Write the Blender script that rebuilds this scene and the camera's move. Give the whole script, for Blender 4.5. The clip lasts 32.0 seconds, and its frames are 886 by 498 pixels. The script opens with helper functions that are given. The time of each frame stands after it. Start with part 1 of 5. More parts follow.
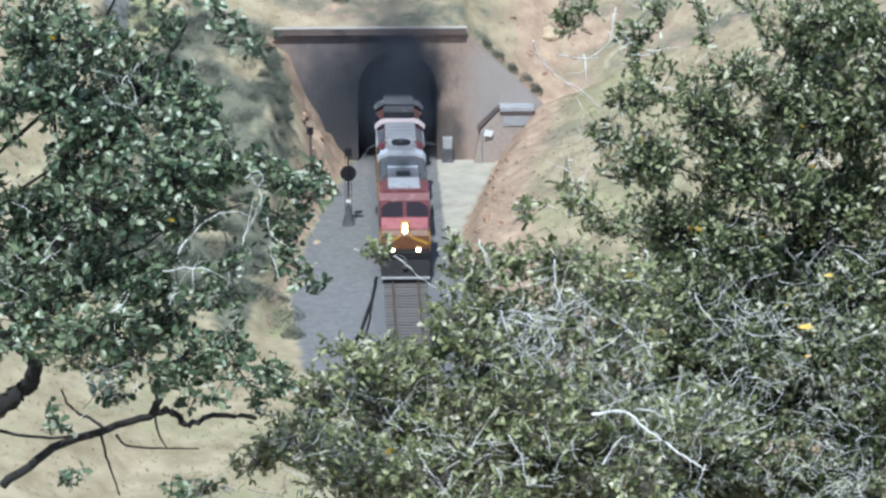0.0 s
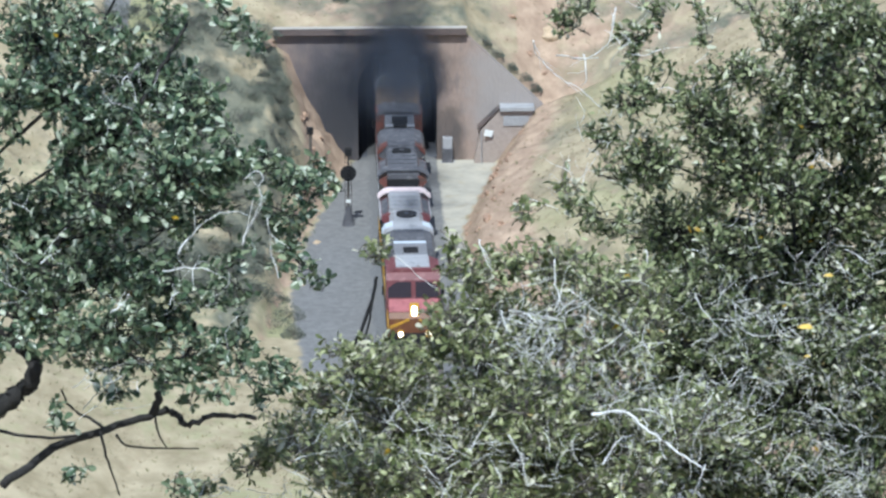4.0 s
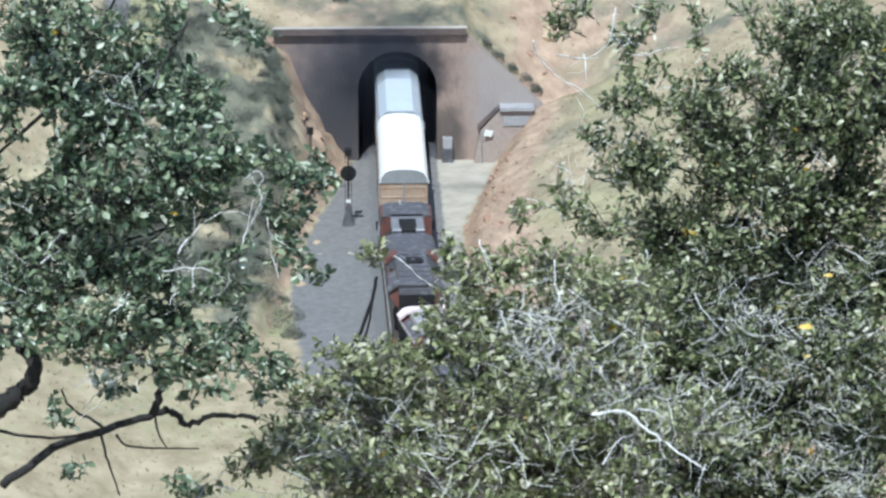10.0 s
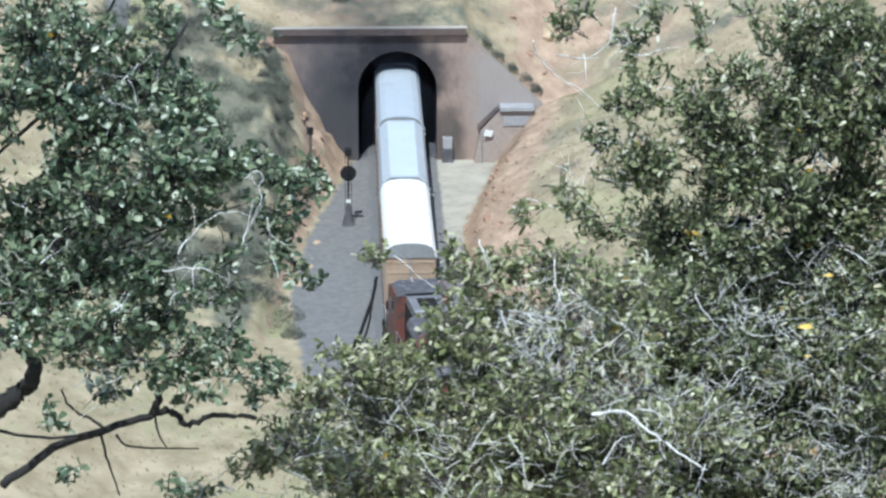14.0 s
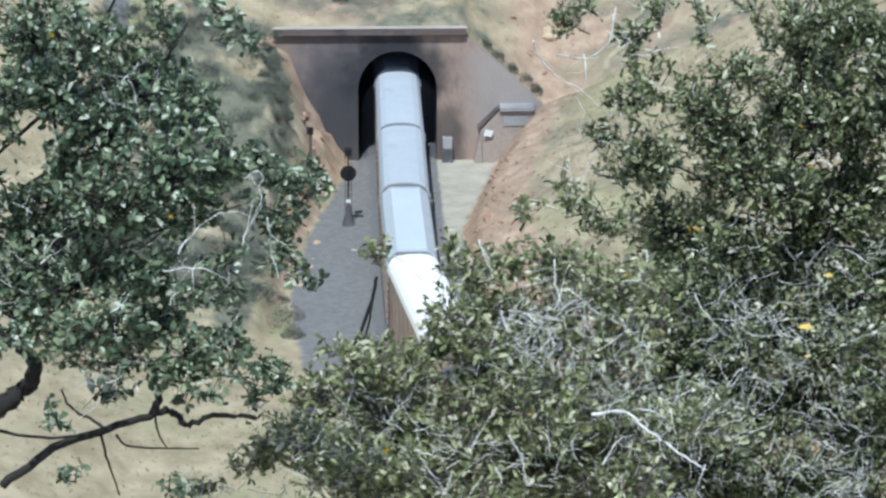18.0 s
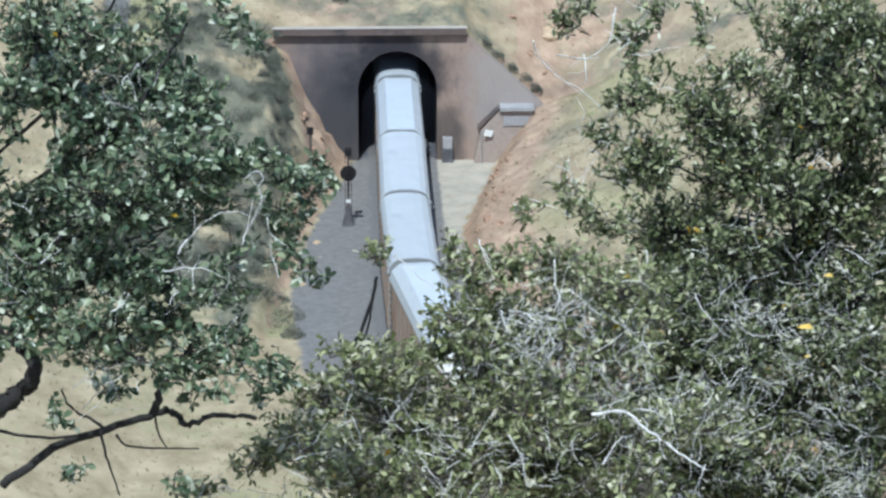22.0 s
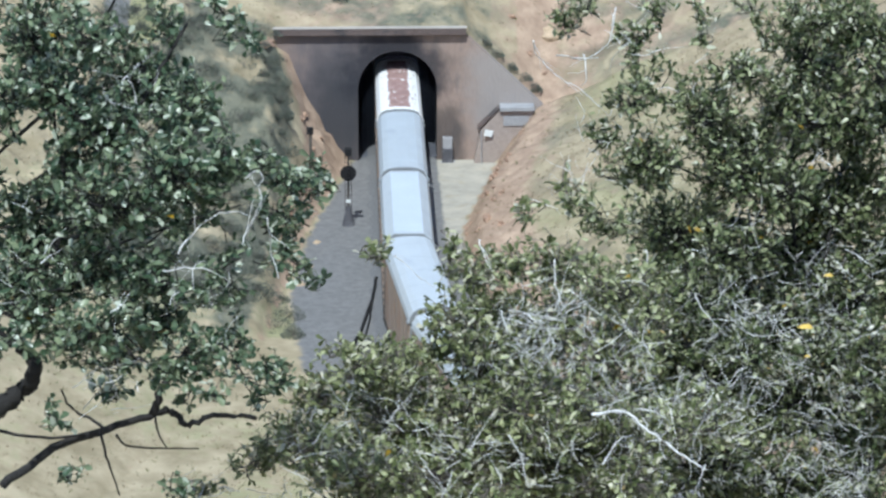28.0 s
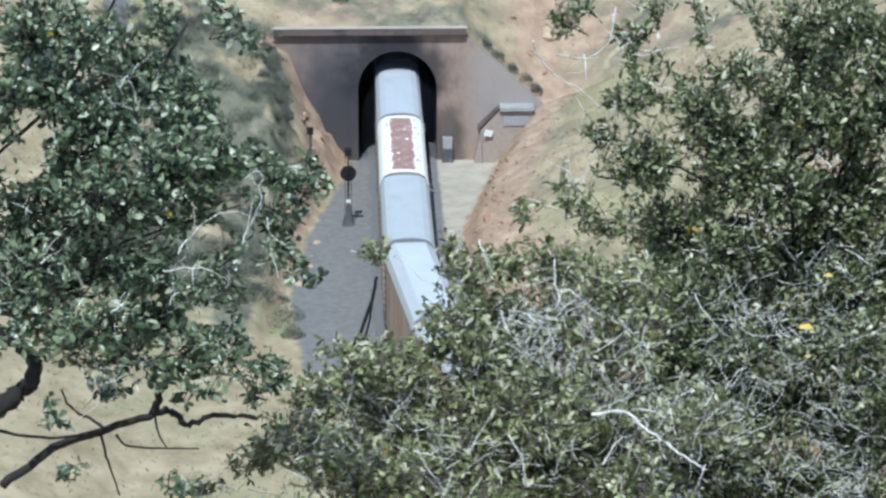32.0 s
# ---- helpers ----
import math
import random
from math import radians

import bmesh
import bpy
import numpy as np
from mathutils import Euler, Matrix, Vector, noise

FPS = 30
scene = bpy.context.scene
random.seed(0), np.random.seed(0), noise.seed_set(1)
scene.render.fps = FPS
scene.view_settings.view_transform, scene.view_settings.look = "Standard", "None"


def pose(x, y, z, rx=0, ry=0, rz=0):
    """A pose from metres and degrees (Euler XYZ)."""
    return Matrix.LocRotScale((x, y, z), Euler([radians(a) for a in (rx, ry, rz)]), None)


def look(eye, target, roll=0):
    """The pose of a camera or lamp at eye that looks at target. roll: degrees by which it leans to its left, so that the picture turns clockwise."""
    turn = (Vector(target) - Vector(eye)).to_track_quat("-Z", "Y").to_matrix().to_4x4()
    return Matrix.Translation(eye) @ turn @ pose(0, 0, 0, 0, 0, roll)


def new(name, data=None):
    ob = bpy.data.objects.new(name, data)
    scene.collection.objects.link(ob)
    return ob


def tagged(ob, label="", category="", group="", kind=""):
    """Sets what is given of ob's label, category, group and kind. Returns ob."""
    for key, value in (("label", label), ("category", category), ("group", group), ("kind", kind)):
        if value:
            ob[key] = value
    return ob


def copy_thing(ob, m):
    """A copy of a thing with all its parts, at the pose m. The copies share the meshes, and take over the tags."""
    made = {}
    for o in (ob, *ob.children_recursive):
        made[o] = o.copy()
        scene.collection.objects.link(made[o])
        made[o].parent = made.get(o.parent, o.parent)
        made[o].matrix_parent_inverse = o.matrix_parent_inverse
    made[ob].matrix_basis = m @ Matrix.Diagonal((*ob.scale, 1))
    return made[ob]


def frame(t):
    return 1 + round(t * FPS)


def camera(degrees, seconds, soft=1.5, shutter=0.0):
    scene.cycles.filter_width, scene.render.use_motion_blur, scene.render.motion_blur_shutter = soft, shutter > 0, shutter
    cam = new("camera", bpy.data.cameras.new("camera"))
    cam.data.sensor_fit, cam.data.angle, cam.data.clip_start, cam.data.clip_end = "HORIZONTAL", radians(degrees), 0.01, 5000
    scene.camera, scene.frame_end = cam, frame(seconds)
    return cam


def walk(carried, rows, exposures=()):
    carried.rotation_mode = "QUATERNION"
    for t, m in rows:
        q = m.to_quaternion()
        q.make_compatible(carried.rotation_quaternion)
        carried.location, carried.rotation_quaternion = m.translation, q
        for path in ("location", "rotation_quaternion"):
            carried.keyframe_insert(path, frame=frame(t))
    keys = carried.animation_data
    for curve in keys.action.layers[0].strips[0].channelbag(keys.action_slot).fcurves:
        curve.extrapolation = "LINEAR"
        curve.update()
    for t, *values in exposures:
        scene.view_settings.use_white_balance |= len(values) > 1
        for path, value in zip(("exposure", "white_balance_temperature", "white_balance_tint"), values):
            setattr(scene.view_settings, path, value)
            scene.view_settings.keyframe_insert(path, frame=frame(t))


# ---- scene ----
EYE = (-3.8, -240.36, 66.32)
cam = camera(13.52, 32.0, soft=2.65)
VIEW = pose(*EYE, 73.155, 0, -1.625)
walk(cam, [(0, VIEW), (32, VIEW)], [(0, 0.22, 5750, 1), (10, 0.26, 5750, 1), (14, 0.24, 5750, 1), (18, 0.06, 5750, 1), (32, 0.07, 5750, 1)])

# ---- light ----
SUN_EL, SUN_AZ = 57.0, 192.0      # degrees; azimuth clockwise from the tunnel's axis
world = bpy.data.worlds.new("sky")
scene.world = world
world.use_nodes = True
wn = world.node_tree
sky = wn.nodes.new("ShaderNodeTexSky")
sky.sky_type, sky.sun_disc = "NISHITA", False
sky.sun_elevation, sky.sun_rotation = radians(SUN_EL), radians(SUN_AZ)
wn.links.new(sky.outputs[0], wn.nodes["Background"].inputs[0])
wn.nodes["Background"].inputs[1].default_value = 0.12
sun = new("sun", bpy.data.lights.new("sun", "SUN"))
sun.data.energy, sun.data.angle, sun.data.color = 4.2, radians(0.5), (1.0, 0.965, 0.91)
sun.matrix_world = look((0, 0, 0), (-math.sin(radians(SUN_AZ)) * math.cos(radians(SUN_EL)),
                                    -math.cos(radians(SUN_AZ)) * math.cos(radians(SUN_EL)), -math.sin(radians(SUN_EL))))
sun.location = (-20, -200, 160)


# ---- materials ----
def mat(name, base, rough=0.7, metal=0.0, vary=0.25, scale=3.0, bump=0.0, bump_scale=20.0, tint=None, spec=0.5, per_object=0.0, per_island=0.0, stretch=None):
    """Base colour broken up by two scales of noise, a tint in patches, and fine relief."""
    m = bpy.data.materials.new(name)
    m.use_nodes = True
    nt = m.node_tree
    b = nt.nodes["Principled BSDF"]
    b.inputs["Roughness"].default_value, b.inputs["Metallic"].default_value = rough, metal
    b.inputs["Specular IOR Level"].default_value = spec
    tc = nt.nodes.new("ShaderNodeTexCoord")
    src = tc.outputs["Object"]
    if stretch:
        mp = nt.nodes.new("ShaderNodeMapping")
        mp.inputs["Scale"].default_value = stretch
        nt.links.new(src, mp.inputs[0])
        src = mp.outputs[0]
    n1 = nt.nodes.new("ShaderNodeTexNoise")
    n1.inputs["Scale"].default_value, n1.inputs["Detail"].default_value = scale, 6
    n2 = nt.nodes.new("ShaderNodeTexNoise")
    n2.inputs["Scale"].default_value, n2.inputs["Detail"].default_value = scale * 9, 4
    nt.links.new(src, n1.inputs[0]), nt.links.new(src, n2.inputs[0])
    ramp = nt.nodes.new("ShaderNodeValToRGB")
    dark = [c * (1 - vary) for c in base]
    light = [min(1, c * (1 + vary)) for c in base]
    ramp.color_ramp.elements[0].position, ramp.color_ramp.elements[1].position = 0.3, 0.7
    ramp.color_ramp.elements[0].color, ramp.color_ramp.elements[1].color = (*dark, 1), (*light, 1)
    mix0 = nt.nodes.new("ShaderNodeMath")
    mix0.operation = "MULTIPLY_ADD"
    mix0.inputs[1].default_value = 0.45
    half = nt.nodes.new("ShaderNodeMath")
    half.operation, half.inputs[1].default_value = "MULTIPLY", 0.55
    nt.links.new(n1.outputs[0], half.inputs[0])
    nt.links.new(n2.outputs[0], mix0.inputs[0]), nt.links.new(half.outputs[0], mix0.inputs[2])
    nt.links.new(mix0.outputs[0], ramp.inputs[0])
    out = ramp.outputs[0]
    if tint:
        n3 = nt.nodes.new("ShaderNodeTexNoise")
        n3.inputs["Scale"].default_value, n3.inputs["Detail"].default_value = scale * tint[4], 5
        nt.links.new(src, n3.inputs[0])
        r3 = nt.nodes.new("ShaderNodeValToRGB")
        r3.color_ramp.elements[0].position, r3.color_ramp.elements[1].position = tint[3], tint[3] + 0.12
        nt.links.new(n3.outputs[0], r3.inputs[0])
        mx = nt.nodes.new("ShaderNodeMix")
        mx.data_type = "RGBA"
        nt.links.new(r3.outputs[0], mx.inputs["Factor"])
        nt.links.new(out, mx.inputs["A"])
        mx.inputs["B"].default_value = (*tint[:3], 1)
        out = mx.outputs["Result"]
    if per_object or per_island:
        if per_object:
            rnd = nt.nodes.new("ShaderNodeObjectInfo").outputs["Random"]
        else:
            rnd = nt.nodes.new("ShaderNodeNewGeometry").outputs["Random Per Island"]
        hs = nt.nodes.new("ShaderNodeHueSaturation")
        k = per_object or per_island
        for slot, lo, hi in (("Value", 1 - k, 1 + k), ("Hue", 0.5 - 0.04 * k, 0.5 + 0.03 * k)):
            mr = nt.nodes.new("ShaderNodeMapRange")
            mr.inputs["To Min"].default_value, mr.inputs["To Max"].default_value = lo, hi
            nt.links.new(rnd, mr.inputs["Value"]), nt.links.new(mr.outputs[0], hs.inputs[slot])
        nt.links.new(out, hs.inputs["Color"])
        out = hs.outputs[0]
    nt.links.new(out, b.inputs["Base Color"])
    if bump:
        n4 = nt.nodes.new("ShaderNodeTexNoise")
        n4.inputs["Scale"].default_value, n4.inputs["Detail"].default_value = bump_scale, 5
        nt.links.new(src, n4.inputs[0])
        bp = nt.nodes.new("ShaderNodeBump")
        bp.inputs["Strength"].default_value, bp.inputs["Distance"].default_value = bump, 1.0 / bump_scale
        nt.links.new(n4.outputs[0], bp.inputs["Height"]), nt.links.new(bp.outputs[0], b.inputs["Normal"])
    return m


def glow(name, color, power):
    m = bpy.data.materials.new(name)
    m.use_nodes = True
    b = m.node_tree.nodes["Principled BSDF"]
    b.inputs["Base Color"].default_value = (*color, 1)
    b.inputs["Emission Color"].default_value, b.inputs["Emission Strength"].default_value = (*color, 1), power
    return m


def leaf_mat(name, base, tip, back, rough=0.38, turned=(0.42, 0.28, 0.03)):
    """Leathery leaf: glossy, a little light passes through, colour differs from leaf to leaf; on the oaks, back paints
    pale glints.
    """
    m = bpy.data.materials.new(name)
    m.use_nodes = True
    nt = m.node_tree
    b = nt.nodes["Principled BSDF"]
    rnd = nt.nodes.new("ShaderNodeNewGeometry").outputs["Random Per Island"]
    ramp = nt.nodes.new("ShaderNodeValToRGB")
    e = ramp.color_ramp.elements
    e[0].position, e[0].color = 0.0, (*[0.85 * p for p in base], 1)
    e[1].position, e[1].color = 0.84, (*tip, 1)
    e.new(0.25).color = (*[1.1 * p for p in base], 1)
    e.new(0.58).color = (*[0.55 * p + 0.45 * q for p, q in zip(base, tip)], 1)
    # palest share: on the oaks, white leaf glints painted as colour
    e.new(0.90).color = (*back, 1)
    e.new(0.992).color = (*back, 1)
    e.new(0.996).color = (*turned, 1)
    nt.links.new(rnd, ramp.inputs[0])
    nz = nt.nodes.new("ShaderNodeTexNoise")
    nz.inputs["Scale"].default_value = 60
    tc = nt.nodes.new("ShaderNodeTexCoord")
    nt.links.new(tc.outputs["Object"], nz.inputs[0])
    mx = nt.nodes.new("ShaderNodeMix")
    mx.data_type, mx.blend_type = "RGBA", "MULTIPLY"
    mr = nt.nodes.new("ShaderNodeMapRange")
    mr.inputs["To Min"].default_value, mr.inputs["To Max"].default_value = 0.65, 1.35
    nt.links.new(nz.outputs[0], mr.inputs["Value"])
    mx.inputs["Factor"].default_value = 1.0
    nt.links.new(ramp.outputs[0], mx.inputs["A"]), nt.links.new(mr.outputs[0], mx.inputs["B"])
    nt.links.new(mx.outputs["Result"], b.inputs["Base Color"])
    b.inputs["Roughness"].default_value = rough
    b.inputs["Specular IOR Level"].default_value = 0.5
    tr = nt.nodes.new("ShaderNodeBsdfTranslucent")
    nt.links.new(mx.outputs["Result"], tr.inputs[0])
    ms = nt.nodes.new("ShaderNodeMixShader")
    ms.inputs[0].default_value = 0.32
    nt.links.new(b.outputs[0], ms.inputs[1]), nt.links.new(tr.outputs[0], ms.inputs[2])
    nt.links.new(ms.outputs[0], nt.nodes["Material Output"].inputs[0])
    return m


M_CONC = mat("stained_concrete", (0.35, 0.295, 0.27), 0.9, vary=0.2, scale=0.35, bump=0.3, bump_scale=6)
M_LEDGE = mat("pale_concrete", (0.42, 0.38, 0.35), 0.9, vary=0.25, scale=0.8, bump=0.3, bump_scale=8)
M_CONC2 = mat("grey_concrete", (0.34, 0.34, 0.36), 0.9, vary=0.2, scale=1.2, bump=0.3, bump_scale=8)
M_BORE = mat("sooty_lining", (0.10, 0.105, 0.13), 0.95, vary=0.3, scale=0.6, bump=0.4, bump_scale=3)
M_STEEL = mat("rail_steel", (0.16, 0.12, 0.10), 0.5, 0.6, vary=0.3, scale=4)
M_TIE = mat("creosoted_wood", (0.10, 0.085, 0.075), 0.9, vary=0.3, scale=3, bump=0.4, per_object=0.3)
M_BALLAST = mat("ballast_stone", (0.16, 0.16, 0.168), 0.95, vary=0.3, scale=5, bump=0.5, bump_scale=14)
M_BLACK = mat("black_paint", (0.016, 0.016, 0.018), 0.7, vary=0.3, scale=2, tint=(0.04, 0.036, 0.034, 0.6, 1.5), spec=0.25)
M_DARK = mat("dark_underframe", (0.05, 0.045, 0.042), 0.8, vary=0.4, scale=2, tint=(0.14, 0.09, 0.06, 0.55, 2))
M_RED = mat("faded_red_paint", (0.15, 0.047, 0.056), 0.55, vary=0.25, scale=1.5, tint=(0.21, 0.095, 0.10, 0.55, 1.5))
M_ORANGE = mat("orange_paint", (0.15, 0.058, 0.05), 0.5, vary=0.3, scale=1.5, tint=(0.085, 0.055, 0.05, 0.48, 1.5))
M_NOSE = mat("dusty_orange_nose_paint", (0.15, 0.062, 0.032), 0.5, vary=0.3, scale=1.5, tint=(0.19, 0.09, 0.035, 0.58, 1.5))
# lighter than M_RED: the sun on the nose top is in the colour
M_NOSETOP = mat("sunlit_red_paint", (0.35, 0.13, 0.14), 0.55, vary=0.25, scale=1.5, tint=(0.24, 0.075, 0.085, 0.55, 1.5))
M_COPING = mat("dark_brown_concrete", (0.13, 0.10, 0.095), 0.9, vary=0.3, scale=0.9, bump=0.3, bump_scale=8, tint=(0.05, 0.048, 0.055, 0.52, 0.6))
M_YELLOW = mat("yellow_paint", (0.48, 0.27, 0.04), 0.45, vary=0.2, scale=2)
M_SILVER = mat("weathered_silver_paint", (0.42, 0.42, 0.45), 0.4, 0.1, vary=0.2, scale=1.0, tint=(0.24, 0.24, 0.27, 0.55, 2))
# pale pink for the leader's rear wings and lip
M_PINK = mat("pale_pink_edge", (0.75, 0.62, 0.64), 0.5, vary=0.15, scale=2)
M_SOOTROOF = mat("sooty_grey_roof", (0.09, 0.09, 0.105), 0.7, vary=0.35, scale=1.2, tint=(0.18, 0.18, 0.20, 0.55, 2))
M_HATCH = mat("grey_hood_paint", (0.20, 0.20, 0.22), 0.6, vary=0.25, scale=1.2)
M_GLASS = mat("dark_window_glass", (0.03, 0.026, 0.04), 0.12, vary=0.1)
M_LAMP = glow("headlight_lens", (1.0, 0.93, 0.75), 9)
M_WHITECAR = mat("bright_white_car_paint", (0.9, 0.9, 0.9), 0.45, vary=0.04, scale=0.6)
M_GREYCAR = mat("galvanised_car_roof", (0.475, 0.52, 0.58), 0.45, 0.0, vary=0.07, scale=0.5, tint=(0.40, 0.44, 0.51, 0.6, 1.2), per_object=0.06)
M_PALECAR = mat("pale_roof_panel", (0.55, 0.61, 0.70), 0.42, 0.0, vary=0.07, scale=0.5)
M_RUSTCAR = mat("rusting_white_roof", (0.66, 0.64, 0.64), 0.6, vary=0.1, scale=0.7, tint=(0.34, 0.17, 0.13, 0.47, 1.6))
M_RUSTPANEL = mat("rust_panel", (0.32, 0.205, 0.19), 0.85, vary=0.3, scale=1.6, tint=(0.52, 0.40, 0.38, 0.56, 1.3))
M_CARSIDE = mat("grimy_car_side", (0.33, 0.26, 0.22), 0.7, vary=0.25, scale=0.8, tint=(0.28, 0.15, 0.10, 0.56, 1.5), stretch=(1, 1, 0.3))
M_CAREND = mat("grey_car_end", (0.24, 0.25, 0.265), 0.7, vary=0.25, scale=0.9)
M_TANEND = mat("tan_car_end", (0.36, 0.27, 0.20), 0.7, vary=0.25, scale=0.9, tint=(0.30, 0.17, 0.10, 0.55, 1.5))
M_WHITE = mat("white_sign_paint", (0.75, 0.77, 0.78), 0.6, vary=0.08)
M_BARK = mat("grey_bark", (0.17, 0.15, 0.14), 0.95, vary=0.45, scale=25, bump=0.7, bump_scale=80)
# base darkened to put the crown's shade on the limbs
M_DARKBARK = mat("shaded_oak_bark", (0.028, 0.026, 0.026), 0.95, vary=0.45, scale=25, bump=0.7, bump_scale=80)
M_DEAD = mat("bleached_dead_twig", (0.72, 0.71, 0.73), 0.9, vary=0.5, scale=30, bump=0.6, bump_scale=120, per_island=0.35)
M_OAKLEAF = leaf_mat("oak_leaf", (0.070, 0.114, 0.066), (0.34, 0.40, 0.25), (0.56, 0.61, 0.50), 0.30)
M_SCRUBLEAF = leaf_mat("scrub_oak_leaf", (0.115, 0.140, 0.054), (0.53, 0.56, 0.32), (0.64, 0.62, 0.50), 0.34)
M_TALLLEAF = leaf_mat("live_oak_leaf", (0.078, 0.106, 0.042), (0.42, 0.455, 0.255), (0.66, 0.65, 0.54), 0.32)
M_SHRUB = leaf_mat("sage_leaf", (0.125, 0.145, 0.12), (0.20, 0.215, 0.175), (0.26, 0.26, 0.22), 0.9, (0.24, 0.22, 0.17))
M_GRASSBLADE = leaf_mat("dry_grass_blade", (0.25, 0.205, 0.13), (0.37, 0.31, 0.21), (0.24, 0.22, 0.13), 0.9, (0.30, 0.25, 0.16))
M_GREENGRASS = leaf_mat("green_grass_blade", (0.16, 0.19, 0.085), (0.25, 0.265, 0.125), (0.33, 0.30, 0.16), 0.9, (0.30, 0.27, 0.12))
M_TURNED = mat("yellow_turned_leaf", (0.60, 0.43, 0.10), 0.5, vary=0.2, scale=40)
M_ROCK = mat("pale_boulder_rock", (0.52, 0.40, 0.28), 0.95, vary=0.3, scale=1.5, bump=0.6, bump_scale=5)
M_REDROCK = mat("reddish_rock", (0.42, 0.285, 0.21), 0.95, vary=0.35, scale=1.5, bump=0.6, bump_scale=5)


def ground_mat():
    """Dry grass, with soil, gravel and green grass where the masks say."""
    m = bpy.data.materials.new("hillside_ground")
    m.use_nodes = True
    nt = m.node_tree
    b = nt.nodes["Principled BSDF"]
    b.inputs["Roughness"].default_value = 0.95
    b.inputs["Specular IOR Level"].default_value = 0.15
    tc = nt.nodes.new("ShaderNodeTexCoord").outputs["Object"]

    def noisy(scale, c0, c1, lo=0.35, hi=0.65, detail=8):
        n = nt.nodes.new("ShaderNodeTexNoise")
        n.inputs["Scale"].default_value, n.inputs["Detail"].default_value = scale, detail
        n.inputs["Roughness"].default_value = 0.65
        nt.links.new(tc, n.inputs[0])
        r = nt.nodes.new("ShaderNodeValToRGB")
        r.color_ramp.elements[0].position, r.color_ramp.elements[1].position = lo, hi
        r.color_ramp.elements[0].color, r.color_ramp.elements[1].color = (*c0, 1), (*c1, 1)
        nt.links.new(n.outputs[0], r.inputs[0])
        return r.outputs[0]

    def blend(a, c, mask):
        mx = nt.nodes.new("ShaderNodeMix")
        mx.data_type = "RGBA"
        at = nt.nodes.new("ShaderNodeAttribute")
        at.attribute_name = mask
        n = nt.nodes.new("ShaderNodeTexNoise")
        n.inputs["Scale"].default_value, n.inputs["Detail"].default_value = 1.1, 8
        nt.links.new(tc, n.inputs[0])
        s = nt.nodes.new("ShaderNodeMath")
        s.operation = "ADD"
        nt.links.new(at.outputs["Fac"], s.inputs[0]), nt.links.new(n.outputs[0], s.inputs[1])
        r = nt.nodes.new("ShaderNodeMapRange")
        r.inputs["From Min"].default_value, r.inputs["From Max"].default_value = 0.80, 1.20
        nt.links.new(s.outputs[0], r.inputs["Value"])
        nt.links.new(r.outputs[0], mx.inputs["Factor"]), nt.links.new(a, mx.inputs["A"]), nt.links.new(c, mx.inputs["B"])
        return mx.outputs["Result"]

    col = noisy(0.45, (0.28, 0.235, 0.155), (0.455, 0.385, 0.272), 0.36, 0.64)
    col = blend(col, noisy(0.8, (0.26, 0.255, 0.145), (0.37, 0.36, 0.215)), "green")
    col = blend(col, noisy(1.0, (0.10, 0.108, 0.088), (0.21, 0.205, 0.155)), "scrub")
    col = blend(col, noisy(0.9, (0.31, 0.222, 0.167), (0.48, 0.36, 0.272)), "soil")
    col = blend(col, noisy(0.7, (0.36, 0.34, 0.30), (0.48, 0.45, 0.39)), "sand")
    col = blend(col, noisy(2.5, (0.165, 0.164, 0.169), (0.225, 0.222, 0.226)), "gravel")
    nt.links.new(col, b.inputs["Base Color"])
    n = nt.nodes.new("ShaderNodeTexNoise")
    n.inputs["Scale"].default_value, n.inputs["Detail"].default_value = 3.0, 10
    nt.links.new(tc, n.inputs[0])
    bp = nt.nodes.new("ShaderNodeBump")
    bp.inputs["Strength"].default_value, bp.inputs["Distance"].default_value = 0.6, 0.09
    nt.links.new(n.outputs[0], bp.inputs["Height"]), nt.links.new(bp.outputs[0], b.inputs["Normal"])
    return m


M_GROUND = ground_mat()


# ---- builders ----
def link(name, mesh, material, parent=None, label=""):
    if material and not mesh.materials:
        mesh.materials.append(material)
    ob = new(name, mesh)
    ob.parent = parent
    return tagged(ob, label)


def part(name, bm, material, parent=None, label="", at=None):
    """Links a bmesh as one mesh object, under a thing or a part."""
    me = bpy.data.meshes.new(name)
    bm.to_mesh(me)
    bm.free()
    ob = link(name, me, material, parent, label)
    if at:
        ob.matrix_basis = at
    return ob


def thing(name, m, label, category, group="", kind=""):
    ob = new(name)
    ob.matrix_world = m
    return tagged(ob, label, category, group, kind)


def add_box(bm, x0, x1, y0, y1, z0, z1, bevel=0.0):
    r = bmesh.ops.create_cube(bm, size=1)
    for v in r["verts"]:
        v.co = ((x0 + x1) / 2 + v.co.x * (x1 - x0), (y0 + y1) / 2 + v.co.y * (y1 - y0), (z0 + z1) / 2 + v.co.z * (z1 - z0))
    if bevel:
        es = list({e for v in r["verts"] for e in v.link_edges})
        bmesh.ops.bevel(bm, geom=es, offset=bevel, segments=2, affect="EDGES", profile=0.5)
    return bm


def box(x0, x1, y0, y1, z0, z1, bevel=0.0):
    return add_box(bmesh.new(), x0, x1, y0, y1, z0, z1, bevel)


def add_cyl(bm, p, q, r, n=12, r2=None):
    p, q = Vector(p), Vector(q)
    m = Matrix.Translation((p + q) / 2) @ (q - p).to_track_quat("Z", "Y").to_matrix().to_4x4()
    bmesh.ops.create_cone(bm, cap_ends=True, segments=n, radius1=r, radius2=r if r2 is None else r2, depth=(q - p).length, matrix=m)
    return bm


